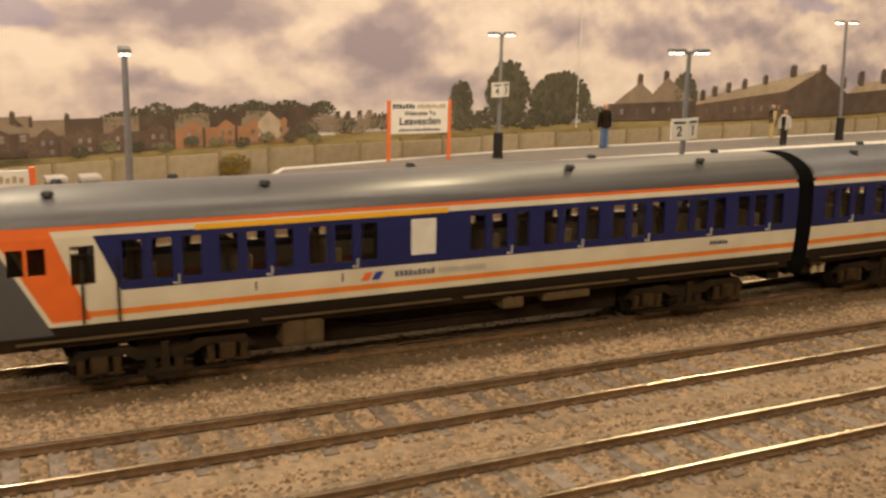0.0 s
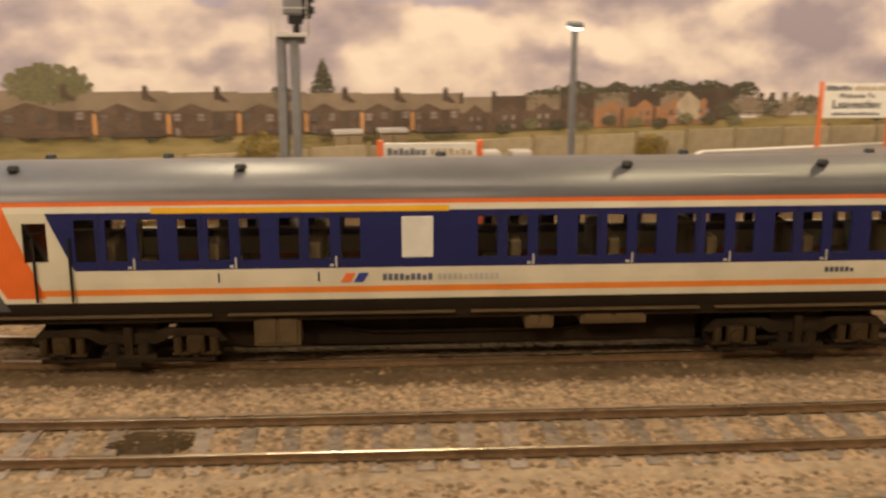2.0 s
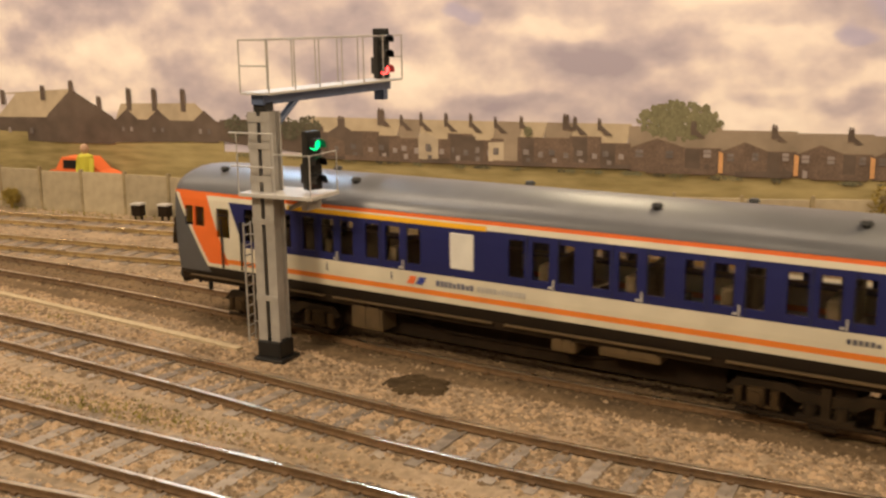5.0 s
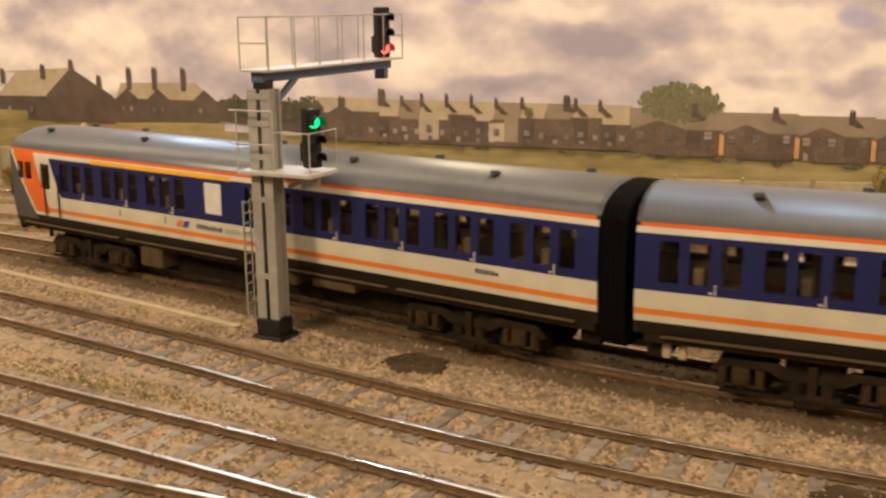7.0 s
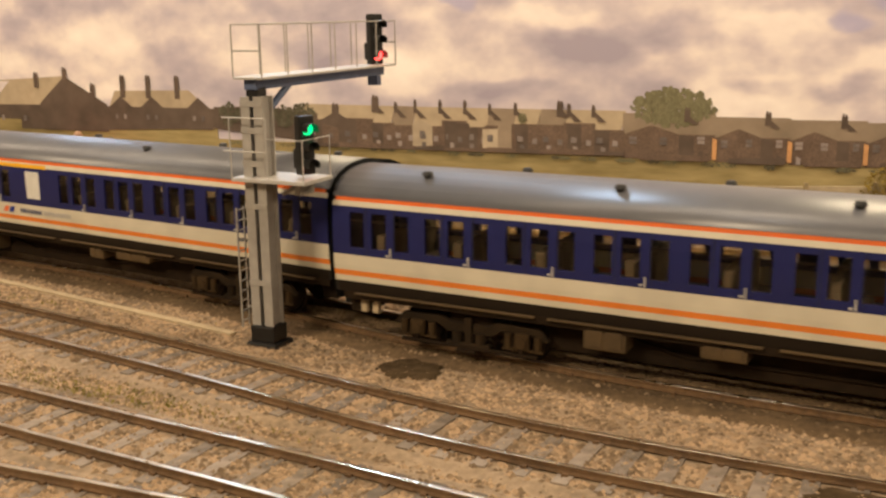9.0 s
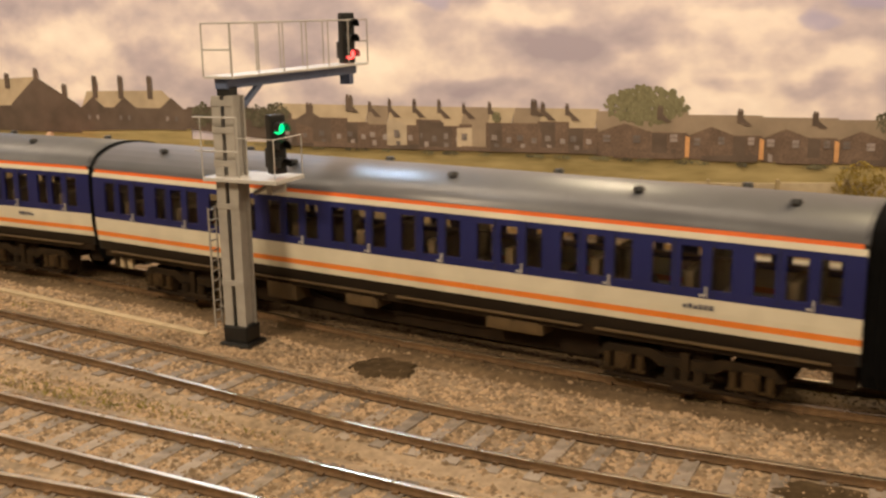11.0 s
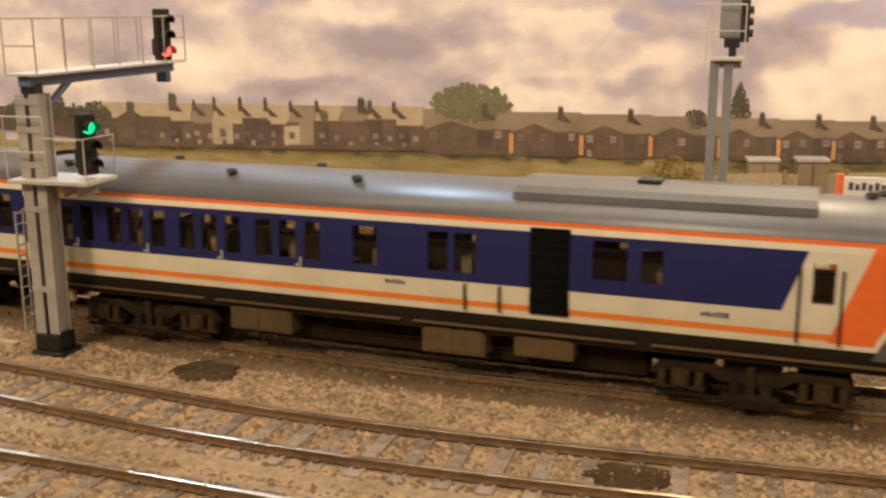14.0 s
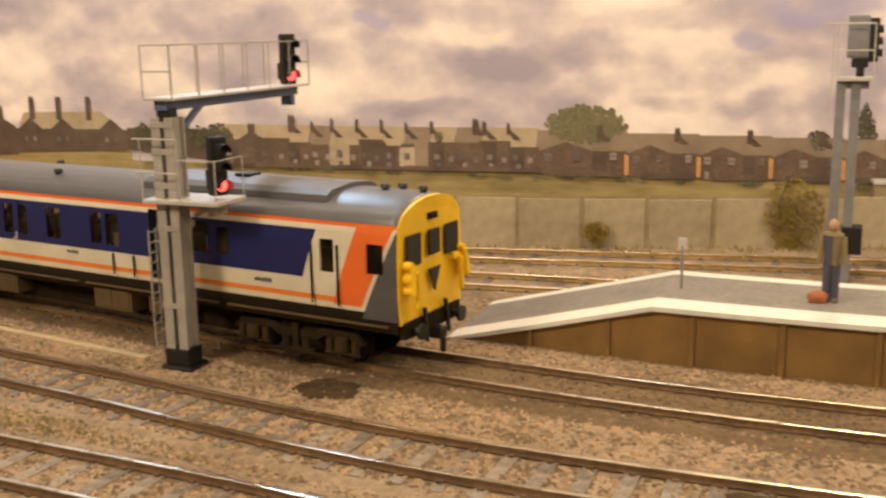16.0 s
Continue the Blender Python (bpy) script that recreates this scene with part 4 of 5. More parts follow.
def bogie(parent, x):
    """Side frames, axle boxes, springs and bolster; wheelsets turn under it."""
    ob = new("bogie")
    ob.parent = parent
    ob.matrix_basis = at(x, 0, 0)
    ob.empty_display_size = 0.01
    for s in (-1, 1):
        y0, y1 = sorted((s * 12.9, s * 14.3))
        bm = B()
        prism(bm, [(-25, 7.4), (-22, 10.6), (-9, 10.8), (-6, 9.4), (6, 9.4), (9, 10.8), (22, 10.6), (25, 7.4), (23.4, 7.0), (20.6, 8.6), (10.4, 8.6), (7.2, 6.6), (-7.2, 6.6), (-10.4, 8.6), (-20.6, 8.6), (-23.4, 7.0)], y0, y1)
        for e in (-3.8, 3.8):
            rod(bm, (e, s * 14.6, 3.9), (e, s * 14.6, 7.2), 1.5, 10)
        box(bm, -7, 7, s * 14.6 - 1.2, s * 14.6 + 1.2, 3.0, 4.0, 0.2)
        box(bm, -1.1, 1.1, s * 14.8 - 0.6, s * 14.8 + 0.6, 3.6, 11.4, 0.2)
        frame_ = part("side_frame", bm, CASTING, ob, "grimy brown cast side frame, darkened for shade")
        for ax in (-17, 17):
            bm = B()
            box(bm, ax - 2.3, ax + 2.3, s * 14.6 - 1.1, s * 14.6 + 1.1, 4.0, 8.9, 0.7)
            rod(bm, (ax, s * 15.4, 6.3), (ax, s * 16.2, 6.3), 1.7, 10)
            for e in (-4.6, 4.6):
                rod(bm, (ax + e, s * 14.3, 4.2), (ax + e, s * 14.3, 8.4), 1.15, 8)
            box(bm, ax - 6.2, ax + 6.2, s * 14.4 - 0.6, s * 14.4 + 0.6, 3.6, 4.3, 0.15)
            part("axle_box", bm, AXLEBOX, frame_, "dusty brown axle box with springs, darkened for shade")
        bm = B()
        box(bm, -22, 22, s * 15.6 - 0.6, s * 15.6 + 0.6, 2.3, 3.2, 0.15)
        for e in (-17, 17):
            box(bm, e - 0.7, e + 0.7, s * 15.2 - 0.7, s * 15.2 + 0.7, 2.6, 4.4)
        box(bm, -3.2, 3.2, s * 16.6 - 0.8, s * 16.6 + 0.8, 1.4, 2.3, 0.15)
        part("shoe_beam", bm, UNDER, frame_, "dark timber collector shoe beam")
    bm = B()
    box(bm, -7, 7, -13, 13, 6, 13, 0.5)
    part("bolster", bm, UNDER, ob)
    sets = []
    for ax in (-17, 17):
        bm = B()
        rod(bm, (0, -13, 0), (0, 13, 0), 1.0, 8)
        for s in (-1, 1):
            rod(bm, (0, s * 8.6, 0), (0, s * 11.0, 0), 6.3, 22)
            rod(bm, (0, s * 7.9, 0), (0, s * 8.6, 0), 7.0, 22)
            for a in range(0, 360, 60):
                c, d = 3.8 * math.cos(radians(a)), 3.8 * math.sin(radians(a))
                rod(bm, (c, s * 10.9, d), (c, s * 11.25, d), 1.0, 6)
        w = part("wheelset", bm, UNDER, ob, "dark steel wheels on an axle", at=at(ax, 0, 6.3))
        sets.append((w, ax))
    return sets


def bars(parent, x0, x1, z, h, n, material, y, rng2):
    """Unreadable small writing as plain bars."""
    bm = B()
    step = (x1 - x0) / n
    for i in range(n):
        box(bm, x0 + i * step + 0.1 * step, x0 + (i + 0.8) * step, y - 0.06, y + 0.06, z, z + h * rng2.choice((1, 1, 0.75)))
    part("lettering", bm, material, parent)


def cab_front(parent, c):
    """The flat-fronted driving end with windows, jumpers, buffers and coupling."""
    x = c * HL
    bm = B()
    out = [(-17.3, 16), (-18.1, 24), (-18.2, 33), (-17.6, 44)] + [(y, z) for y, z in arch(0.9)[1:-1]] + [(17.6, 44), (18.2, 33), (18.1, 24), (17.3, 16)]
    if c < 0:
        out = [(y * 0.96, z - (0.9 if z > 44 else 0)) for y, z in out]
    holes = [(-14.8, -6.8), (-3.2, 3.2), (6.8, 14.8)]
    lo = [bm.verts.new((x, y, z)) for y, z in out]
    hi = [bm.verts.new((x + c * (1.4 - 0.0035 * y * y), y, z)) for y, z in out]
    bm.faces.new(lo)
    bm.faces.new(hi)
    for i in range(len(out)):
        j = (i + 1) % len(out)
        bm.faces.new((lo[i], lo[j], hi[j], hi[i]))
    front = part("cab_front", bm, YELLOW, parent, "bright yellow cab front")
    for y0, y1 in holes:
        xm = x + c * (1.55 - 0.0035 * ((y0 + y1) / 2) ** 2)
        bm = B()
        box(bm, xm - 0.35, xm + 0.35, y0, y1, 32.4 if y0 * y1 > 0 else 34, 41.6, 0.5)
        part("front_window", bm, BLACK, front, "dark cab window")
    for y0, y1, z0, z1, mt in ((-2.2, 2.2, 44.6, 46.4, UNDER), (-3.2, 3.2, 23, 30, BLACK)):
        bm = B()
        if mt is BLACK:
            pts = [(y0, z1), (y1, z1), (0, z0)]
            a = [bm.verts.new((x + c * 1.2, y, z)) for y, z in pts]
            b = [bm.verts.new((x + c * 1.75, y, z)) for y, z in pts]
            bm.faces.new(a)
            bm.faces.new(b)
            for i in range(3):
                bm.faces.new((a[i], a[(i + 1) % 3], b[(i + 1) % 3], b[i]))
        else:
            box(bm, x + c * 1.0 - 0.6, x + c * 1.0 + 0.8, y0, y1, z0, z1, 0.2)
        part("front_panel", bm, mt, front)
    for s in (-1, 1):
        bm = B()
        for z, r in ((33.2, 1.3), (29.5, 1.6), (26, 1.3)):
            rod(bm, (x + c * 0.5, s * 15, z), (x + c * 3.4, s * 15, z), r, 10)
        rod(bm, (x + c * 3.2, s * 15, 33), (x + c * 4.0, s * 15.6, 25), 0.9, 8)
        rod(bm, (x + c * 3.2, s * 12.4, 31), (x + c * 3.6, s * 12.6, 21), 0.8, 8)
        box(bm, x + c * 0.5 - 1, x + c * 0.5 + 2, s * 12.6 - 2.4, s * 12.6 + 2.4, 30, 32.2, 0.5)
        part("jumper_cable", bm, YELLOW if c > 0 else UNDER, front, "jumper cable with sockets")
        bm = B()
        rod(bm, (x, s * 11.4, 13.4), (x + c * 3.4, s * 11.4, 13.4), 1.2, 10)
        rod(bm, (x + c * 3.4, s * 11.4, 13.4), (x + c * 4.4, s * 11.4, 13.4), 2.4, 14)
        part("buffer", bm, BLACK, front)
        bm = B()
        rod(bm, (x + c * 1.5, s * 6, 19), (x + c * 2.4, s * 6.4, 9), 0.7, 8)
        part("brake_hose", bm, BLACK, front)
    bm = B()
    box(bm, x - 1, x + 1, -16, 16, 11.4, 16.5, 0.4)
    part("buffer_beam", bm, UNDER, front)
    bm = B()
    box(bm, min(x, x + c * 4.5), max(x, x + c * 4.5), -1.8, 1.8, 8.6, 12.0, 0.5)
    rod(bm, (x + c * 4, 0, 9), (x + c * 4, 0, 4.5), 0.9, 8)
    part("coupling", bm, BLACK, front)


def coach(cab, holes, label, first=None, handles=(), louvre=None, blank=None, vents=(), boxes=(), gang=False, rooftop=None, ext=0.0):
    ob = thing("railway_coach", 0, 0, 0, 0, label, "railway coach", "coaches of the train")
    mt = paint(cab, first)
    cut = [h for h in holes]
    for s in (-1, 1):
        part("body_side", side_wall(cut, s, -HL - ext, HL), mt, ob, "navy, cream and orange striped painted side")
    for h in cut:
        for s in (-1, 1):
            zm = (h[2] + h[3]) / 2
            y = s * (half_width(zm) - 0.75)
            w = part("window", box(B(), h[0] - 0.25, h[1] + 0.25, y - 0.12, y + 0.12, h[2] - 0.25, h[3] + 0.25), GLASS, ob)
            w.visible_shadow = False
            if s < 0 and h[3] - h[2] > 9 and h[1] - h[0] > 4:
                zb = h[3] - 2.6
                part("window_bar", box(B(), h[0], h[1], y - 0.3, y + 0.05, zb, zb + 0.35), UNDER, w)
    part("floor", box(B(), -HL + 0.5, HL - 0.5, -16.6, 16.6, 15.2, 17.2), UNDER, ob)
    for e in (-1, 1):
        if e != cab:
            bm = B()
            pts = [(-17.2, 15.6), (-18.1, 24), (-18.2, 33), (-17.4, 44.4)] + arch()[1:-1] + [(17.4, 44.4), (18.2, 33), (18.1, 24), (17.2, 15.6)]
            xe = HL if e > 0 else -HL - ext
            lo = [bm.verts.new((xe - e, y, z)) for y, z in pts]
            hi = [bm.verts.new((xe, y, z)) for y, z in pts]
            bm.faces.new(lo)
            bm.faces.new(hi)
            for i in range(len(pts)):
                j = (i + 1) % len(pts)
                bm.faces.new((lo[i], lo[j], hi[j], hi[i]))
            part("end_wall", bm, BLACK, ob, "black corridor end")
    if cab:
        cab_front(ob, cab)
        bm = B()
        box(bm, cab * (HL - 28) - 0.4, cab * (HL - 28) + 0.4, -17, 17, 17, 44)
        part("cab_bulkhead", bm, WALLIN, ob)
    coach_roof(ob, cab, ext)
    # seats seen through the windows
    x = -HL + 14
    while x < HL - 34 if cab == 1 else x < HL - 12:
        if not (cab == -1 and x < -HL + 34):
            for s in (-1, 1):
                bm = B()
                box(bm, x - 1.6, x + 1.6, s * 9 - 7, s * 9 + 7, 21, 33.5, 0.8)
                box(bm, x - 6, x + 6, s * 9 - 7, s * 9 + 7, 20, 23, 0.7)
                part("seat", bm, SEAT, ob)
        x += 25.6
    for x, z0, z1 in handles:
        bm = B()
        box(bm, x - 0.25, x + 0.25, -18.75, -18.2, z0, z1, 0.1)
        box(bm, x - 1.6, x - 0.6, -18.7, -18.2, z0 + 0.2, z0 + 0.8, 0.1)
        part("door_handle", bm, LIGHTGREY, ob, "pale grey door handle")
        bm = B()
        for dx in (-8.3, 1.6):
            box(bm, x + dx - 0.08, x + dx + 0.08, -18.34, -18.1, 27.6, 41.8)
        part("door_seam", bm, BLK_PAINT, ob)
    if blank:
        y = -half_width(35) - 0.05
        part("blanked_window", box(B(), blank[0], blank[1], y - 0.15, y + 0.3, blank[2], blank[3], 0.3), WHITE, ob, "white frosted lavatory window")
    if louvre:
        bm = B()
        box(bm, louvre[0], louvre[1], -18.5, -17.6, 20.5, 43.2, 0.2)
        for i in range(9):
            z = 21.5 + i * 2.4
            box(bm, louvre[0] + 0.4, louvre[1] - 0.4, -18.8, -18.4, z, z + 0.9, 0.1)
        part("louvred_grille", bm, BELLOWS, ob, "black louvred radiator grille")
    if rooftop:
        bm = B()
        pts = [(-13.5, 49.3), (-13.2, 51.2), (-10.5, 52.6), (0, 53.6), (10.5, 52.6), (13.2, 51.2), (13.5, 49.3)]
        strip(bm, pts, [((rooftop[0], 0), (0, 1)), ((rooftop[1], 0), (0, 1))])
        part("roof_cover", bm, ROOF, ob, "raised flat exhaust cover on the roof")
        bm = B()
        box(bm, rooftop[0] + 30, rooftop[0] + 36, -3, 3, 53.3, 54.3, 0.3)
        part("roof_vent", bm, BLACK, ob)
    for x, y in vents:
        vent(ob, x, y, float(np.interp(abs(y), [0, 5, 9, 13], [52.2, 51.9, 51.0, 49.4])))
    # underframe
    bm = B()
    for s in (-1, 1):
        box(bm, -HL + 1, HL - 1, s * 16.4 - 0.6, s * 16.4 + 0.6, 13.2, 15.6, 0.2)
    for x in np.arange(-HL + 10, HL - 5, 30):
        box(bm, x - 0.8, x + 0.8, -16, 16, 12.6, 15.2)
    part("underframe", bm, UNDER, ob)
    for e in (-1, 1):
        if e != cab:
            part("headstock", box(B(), e * (HL - 4) - 3, e * (HL - 4) + 3, -13.5, 13.5, 8.2, 15, 0.6), UNDER, ob, "grimy end beam and coupling gear")
            part("drawbar", box(B(), e * HL - 9, e * HL + 4, -2.0, 2.0, 6.5, 9.5, 0.4), BLACK, ob)
            for dx in (6.5, 10.5) if e < 0 else ():
                part("jumper_socket", box(B(), -HL + dx - 1.1, -HL + dx + 1.1, -14.6, -13.0, 8.6, 13.4, 0.3), TROUGH, ob, "pale cream jumper socket")
    for x0, x1 in ((-125, -66), (-62, -4), (0, 60), (64, 124)):
        part("step_board", box(B(), x0, x1, -18.5, -16.6, 15.0, 15.45, 0.12), BOXBROWN, ob)
    for s in (-1, 1):
        bm = B()
        rails_(bm, [(-55, s * 10, 13), (-25, s * 10, 7.5), (25, s * 10, 7.5), (55, s * 10, 13)], 0.5)
        part("truss_rod", bm, UNDER, ob)
        # added dark filler block: closes the view below, for the deep shade there
        part("underfloor_filler", box(B(), -66 + 2 * s, 64 + 2 * s, s * 5 - 4.5, s * 5 + 4.5, 4.5 + 0.8 * s, 14, 0.6), UNDER, ob)
    for x0, x1, z0 in boxes:
        bm = B()
        box(bm, x0, x1, -16.8, -7, z0, 14.6, 0.5)
        box(bm, x0 + 1, (x0 + x1) / 2 - 0.4, -17.1, -16.6, z0 + 1, 13.6, 0.2)
        box(bm, (x0 + x1) / 2 + 0.4, x1 - 1, -17.1, -16.6, z0 + 1, 13.6, 0.2)
        part("battery_box", bm, BOXBROWN, ob, "brown underfloor equipment box")
    sets = bogie(ob, -88) + bogie(ob, 88)
    if gang:
        bm = B()
        pr_ = [(-16.0, 10.5), (-17.6, 14), (-18.4, 24), (-18.6, 33), (-18.2, 44.6)] + [(y * 1.02, z + 0.5) for y, z in arch()[1:-1]] + [(18.2, 44.6), (18.6, 33), (18.4, 24), (17.6, 14), (16.0, 10.5)]
        rings = [[bm.verts.new((HL + 0.1 + k * 0.74, y * (0.965 if k % 2 else 0.93), z - (0.4 if k % 2 or z < 40 else 0.9))) for y, z in pr_] for k in range(11)]
        for a, b in zip(rings, rings[1:]):
            for i in range(len(pr_)):
                j = (i + 1) % len(pr_)
                bm.faces.new((a[i], a[j], b[j], b[i]))
        bm.faces.new(rings[0])
        bm.faces.new(rings[-1])
        part("gangway_bellows", bm, BELLOWS, ob, "black folded gangway between coaches")
    return ob, sets


BLK_PAINT = mat("seam_dark", (0.02, 0.02, 0.03), 0.7, 0, 0.1, 200, 0)
ZW = (29.6, 40.3)
tri = ((0, 5.0), (7.5, 12.7), (15.3, 20.3))
W1 = -13.7                                     # the blanked window's place on the leading coach
starts = [W1 + s for s in (-84.8, -59.7, -34.7, 15.3, 40.8, 66.3, 91.8, 117.3)]
holes = [(s + a, s + b, *ZW) for s in starts for a, b in tri]
holes += [(W1 - 97.4, W1 - 91.5, 29.6, 39.6), (-HL + 4.6, -HL + 8.4, 32.8, 39.6), (-HL + 9.3, -HL + 13.6, 32.8, 39.6)]
lead, lead_sets = coach(-1, holes, "leading navy, cream and orange coach with driving cab and yellow band", (W1 - 66, W1 + 8),
                        [(s + 14.2, 27.6, 30.4) for s in starts], None, (W1 - 4, W1 + 4, 29.8, 40.4),
                        [(W1 + d, -9) for d in (-101, -44.5, 55, 107)] + [(W1 + d, 9) for d in (-97, -66, 7.5, 75, 128)],
                        [(W1 - 42, W1 - 30, 6.2), (W1 + 28, W1 + 35.5, 9.8), (W1 + 42.5, W1 + 60, 10.8)], True)
rb = random.Random(8)
BARBLUE = mat('lettering_slate_blue', (0.12, 0.13, 0.2), 0.6, 0, 0.1, 200, 0)
bars(lead, W1 + 106, W1 + 114, 24.4, 1.3, 6, TEXT, -18.25, rb)
bars(lead, W1 - 9, W1 + 4, 23.9, 1.7, 9, BARBLUE, -18.25, rb)
bars(lead, W1 + 5, W1 + 21, 23.9, 1.6, 12, LIGHTGREY, -18.25, rb)
for dx, mt in ((-19.5, ORANGE), (-16.2, None)):
    bm = B()
    prism(bm, [(W1 + dx, 23.6), (W1 + dx + 2.4, 23.6), (W1 + dx + 3.8, 25.9), (W1 + dx + 1.4, 25.9)], -18.32, -18.15)
    part("emblem", bm, mt or mat("emblem_blue", (0.03, 0.05, 0.28), 0.5, 0, 0.1, 200, 0), lead)
for dx in (-50, -25):
    letters("1", 3.4, TEXT, lead, at(W1 + dx, -18.3, 25, 90, 0, 0))

starts = [-126 + 25.7 * k for k in range(10)]
holes = [(s + a, s + b, *ZW) for s in starts for a, b in tri]
mid, mid_sets = coach(0, holes, "middle navy, cream and orange striped commuter coach", None, [(s + 14.2, 27.6, 30.4) for s in starts], None, None,
                      [(x, -9) for x in (-104, -45, 15, 72, 112)] + [(x, 9) for x in (-80, -20, 40, 95)],
                      [(-52, -40, 8), (30, 48, 10), (-20, -8, 10)], True, None, 1.6)
bars(mid, 88, 96, 24.4, 1.3, 6, TEXT, -18.25, rb)

HL = 127.5                                     # the motor coach is a little shorter
F = HL
starts = [-123.5, -98.2, -72.9, -47.6]
holes = [(s + a, s + b, *ZW) for s in starts for a, b in tri] + [(F - 145, F - 137.8, *ZW), (F - 123, F - 117.4, *ZW), (F - 115.6, F - 109.6, *ZW),
         (F - 78.8, F - 70, 31, 41), (F - 66.6, F - 61.5, 31, 39.6), (F - 26.8, F - 21.8, 29.5, 39.4), (F - 10.4, F - 4.6, 30.4, 39.2)]
tail, tail_sets = coach(1, holes, "trailing navy, cream and orange motor coach with yellow cab front", None,
                        [(s + 14.2, 27.6, 30.4) for s in starts], (F - 95.0, F - 84.6), None,
                        [(-118, -9), (-60, -9), (-20, -9), (-90, 9), (-40, 9)] + [(F - 100, -8), (F - 36, 8), (F - 15, 0), (F - 12, 5), (F - 3, 2)],
                        [(-58, -38, 6.6), (2, 20, 6.4), (28, 44, 8)], False, (F - 101, F - 27), 1.9)
bars(tail, F - 52, F - 45, 24.2, 1.3, 6, TEXT, -18.25, rb)
bars(tail, -8, -2, 25.2, 1.1, 5, TEXT, -18.25, rb)
for dx in (-29.6, -20.2, -112.5, -103):
    part("grab_rail", rod(B(), (F + dx, -18.7, 20), (F + dx, -18.7, 38 if dx > -50 else 27), 0.35, 6), BLACK, tail)
for dx in (27.6, 18.9):
    part("grab_rail", rod(B(), (-HL + dx, -18.7, 19.5), (-HL + dx, -18.7, 36), 0.35, 6), BLACK, lead)


# ---- colour-light signals ----
def signal_head(parent, x, y, z, rz, lit):
    """A four-lens head on a back plate with hoods. lit: {lens index: material}."""
    h = new("signal_head")
    h.parent = parent
    h.matrix_basis = at(x, y, z, 0, 0, rz)
    h.empty_display_size = 0.01
    part("case", box(B(), -1.9, 1.4, -2.5, 2.5, 0, 17.5, 0.5), BLACK, h, "black signal case")
    part("case_back", box(B(), -4.6, -1.9, -1.8, 1.8, 1.5, 7.5, 0.5), BLACK, h)
    for k in range(3):
        zz = 3.2 + k * 5.2
        bm = B()
        bmesh.ops.create_cone(bm, cap_ends=False, segments=14, radius1=1.9, radius2=1.9, depth=4.2, matrix=Matrix.Translation((3.2, 0, zz)) @ Matrix.Rotation(radians(90), 4, "Y"))
        bmesh.ops.delete(bm, geom=[f for f in bm.faces if f.calc_center_median().z < zz - 0.9], context="FACES")
        part("hood", bm, BLACK, h)
        bm = B()
        rod(bm, (1.3, 0, zz), (1.9, 0, zz), 1.75, 16)
        part("lens", bm, lit.get(k, BLACK), h, "glowing signal lens" if k in lit else "")
    return h


mast = thing("signal_mast", -200.4, 260, -4, 0, "grey cantilever railway signal mast with red and green lights", "railway signal", "signals")
part("foot", box(B(), -5.2, 5.8, -5, 5, 0, 2, 0.6), BLACK, mast, "black mast foot")
part("foot_block", box(B(), -4.2, 4.4, -3.8, 3.8, 1.8, 7.2, 0.6), BLACK, mast)
for x in (-2.3, 2.3):
    bm = B()
    box(bm, x - 1.6, x + 1.6, -3.0, -2.3, 6, 78, 0.1)
    box(bm, x - 1.6, x + 1.6, 2.3, 3.0, 6, 78, 0.1)
    box(bm, x - 0.5, x + 0.5, -2.4, 2.4, 6, 78)
    part("leg", bm, MASTGREY, mast, "grey steel channel leg")
for z in (20, 44, 57, 67, 75):
    part("batten", box(B(), -4.0, 4.0, -3.3, -2.8, z, z + 1.8, 0.1), MASTGREY, mast)
part("cap", box(B(), -2.2, 2.2, -2.2, 2.2, 78, 81.0, 0.3), BLACK, mast)
bm = B()
for y in (-3, 0.6):
    rod(bm, (-7.6, y, 6), (-7.6, y, 44), 0.3, 6)
for z in np.arange(8, 44, 3.2):
    rod(bm, (-7.6, -3, z), (-7.6, 0.6, z), 0.25, 6)
for z in (12, 40):
    rod(bm, (-7.6, 0, z), (-3, 0, z), 0.3, 6)
part("ladder", bm, MASTGREY, mast, "thin grey ladder")
part("lower_stage", box(B(), -6.2, 20, -6.5, 9, 52.8, 54, 0.2), LIGHTGREY, mast, "pale grey service stage")
for x, y in ((-6, -6.3), (7, -6.3), (19.5, -6.3), (19.5, 8.6)):
    part("railing_post", rod(B(), (x, y, 54), (x, y, 72 if x < 15 else 66), 0.2, 6), LIGHTGREY, mast)
for z in (62, 72):
    part("handrail", rod(B(), (-8.5, -6.3, z), (7, -6.3, z), 0.26, 6), LIGHTGREY, mast)
bm = B()
rails_(bm, [(7, -6.3, 66), (19.5, -6.3, 66), (19.5, 8.6, 66)], 0.18)
part("handrail", bm, LIGHTGREY, mast)
bm = B()
box(bm, 12, 14, 0, 8, 48.5, 52.8, 0.2)
rod(bm, (5, 4, 48), (14, 4, 52.6), 0.7, 6)
part("stage_bracket", bm, MASTGREY, mast)
arm = part("cantilever_arm", box(B(), -2.2, 2.2, -3, 76, 80, 83, 0.3), ARMBLUE, mast, "blue-grey cantilever arm across the track")
arm["label"] = "grey cantilever arm reaching across the track"
part("upper_stage", box(B(), -4.6, 6.0, -5, 78, 83.1, 83.9, 0.2), LIGHTGREY, mast, "pale grey walkway")
bm = B()
rod(bm, (1, 2, 72), (1, 16, 80.5), 1.1, 8)
part("arm_brace", bm, ARMBLUE, mast)
part("end_bracket", box(B(), -1.5, 2.5, 70, 73, 76.5, 80, 0.2), ARMBLUE, mast)
bm = B()
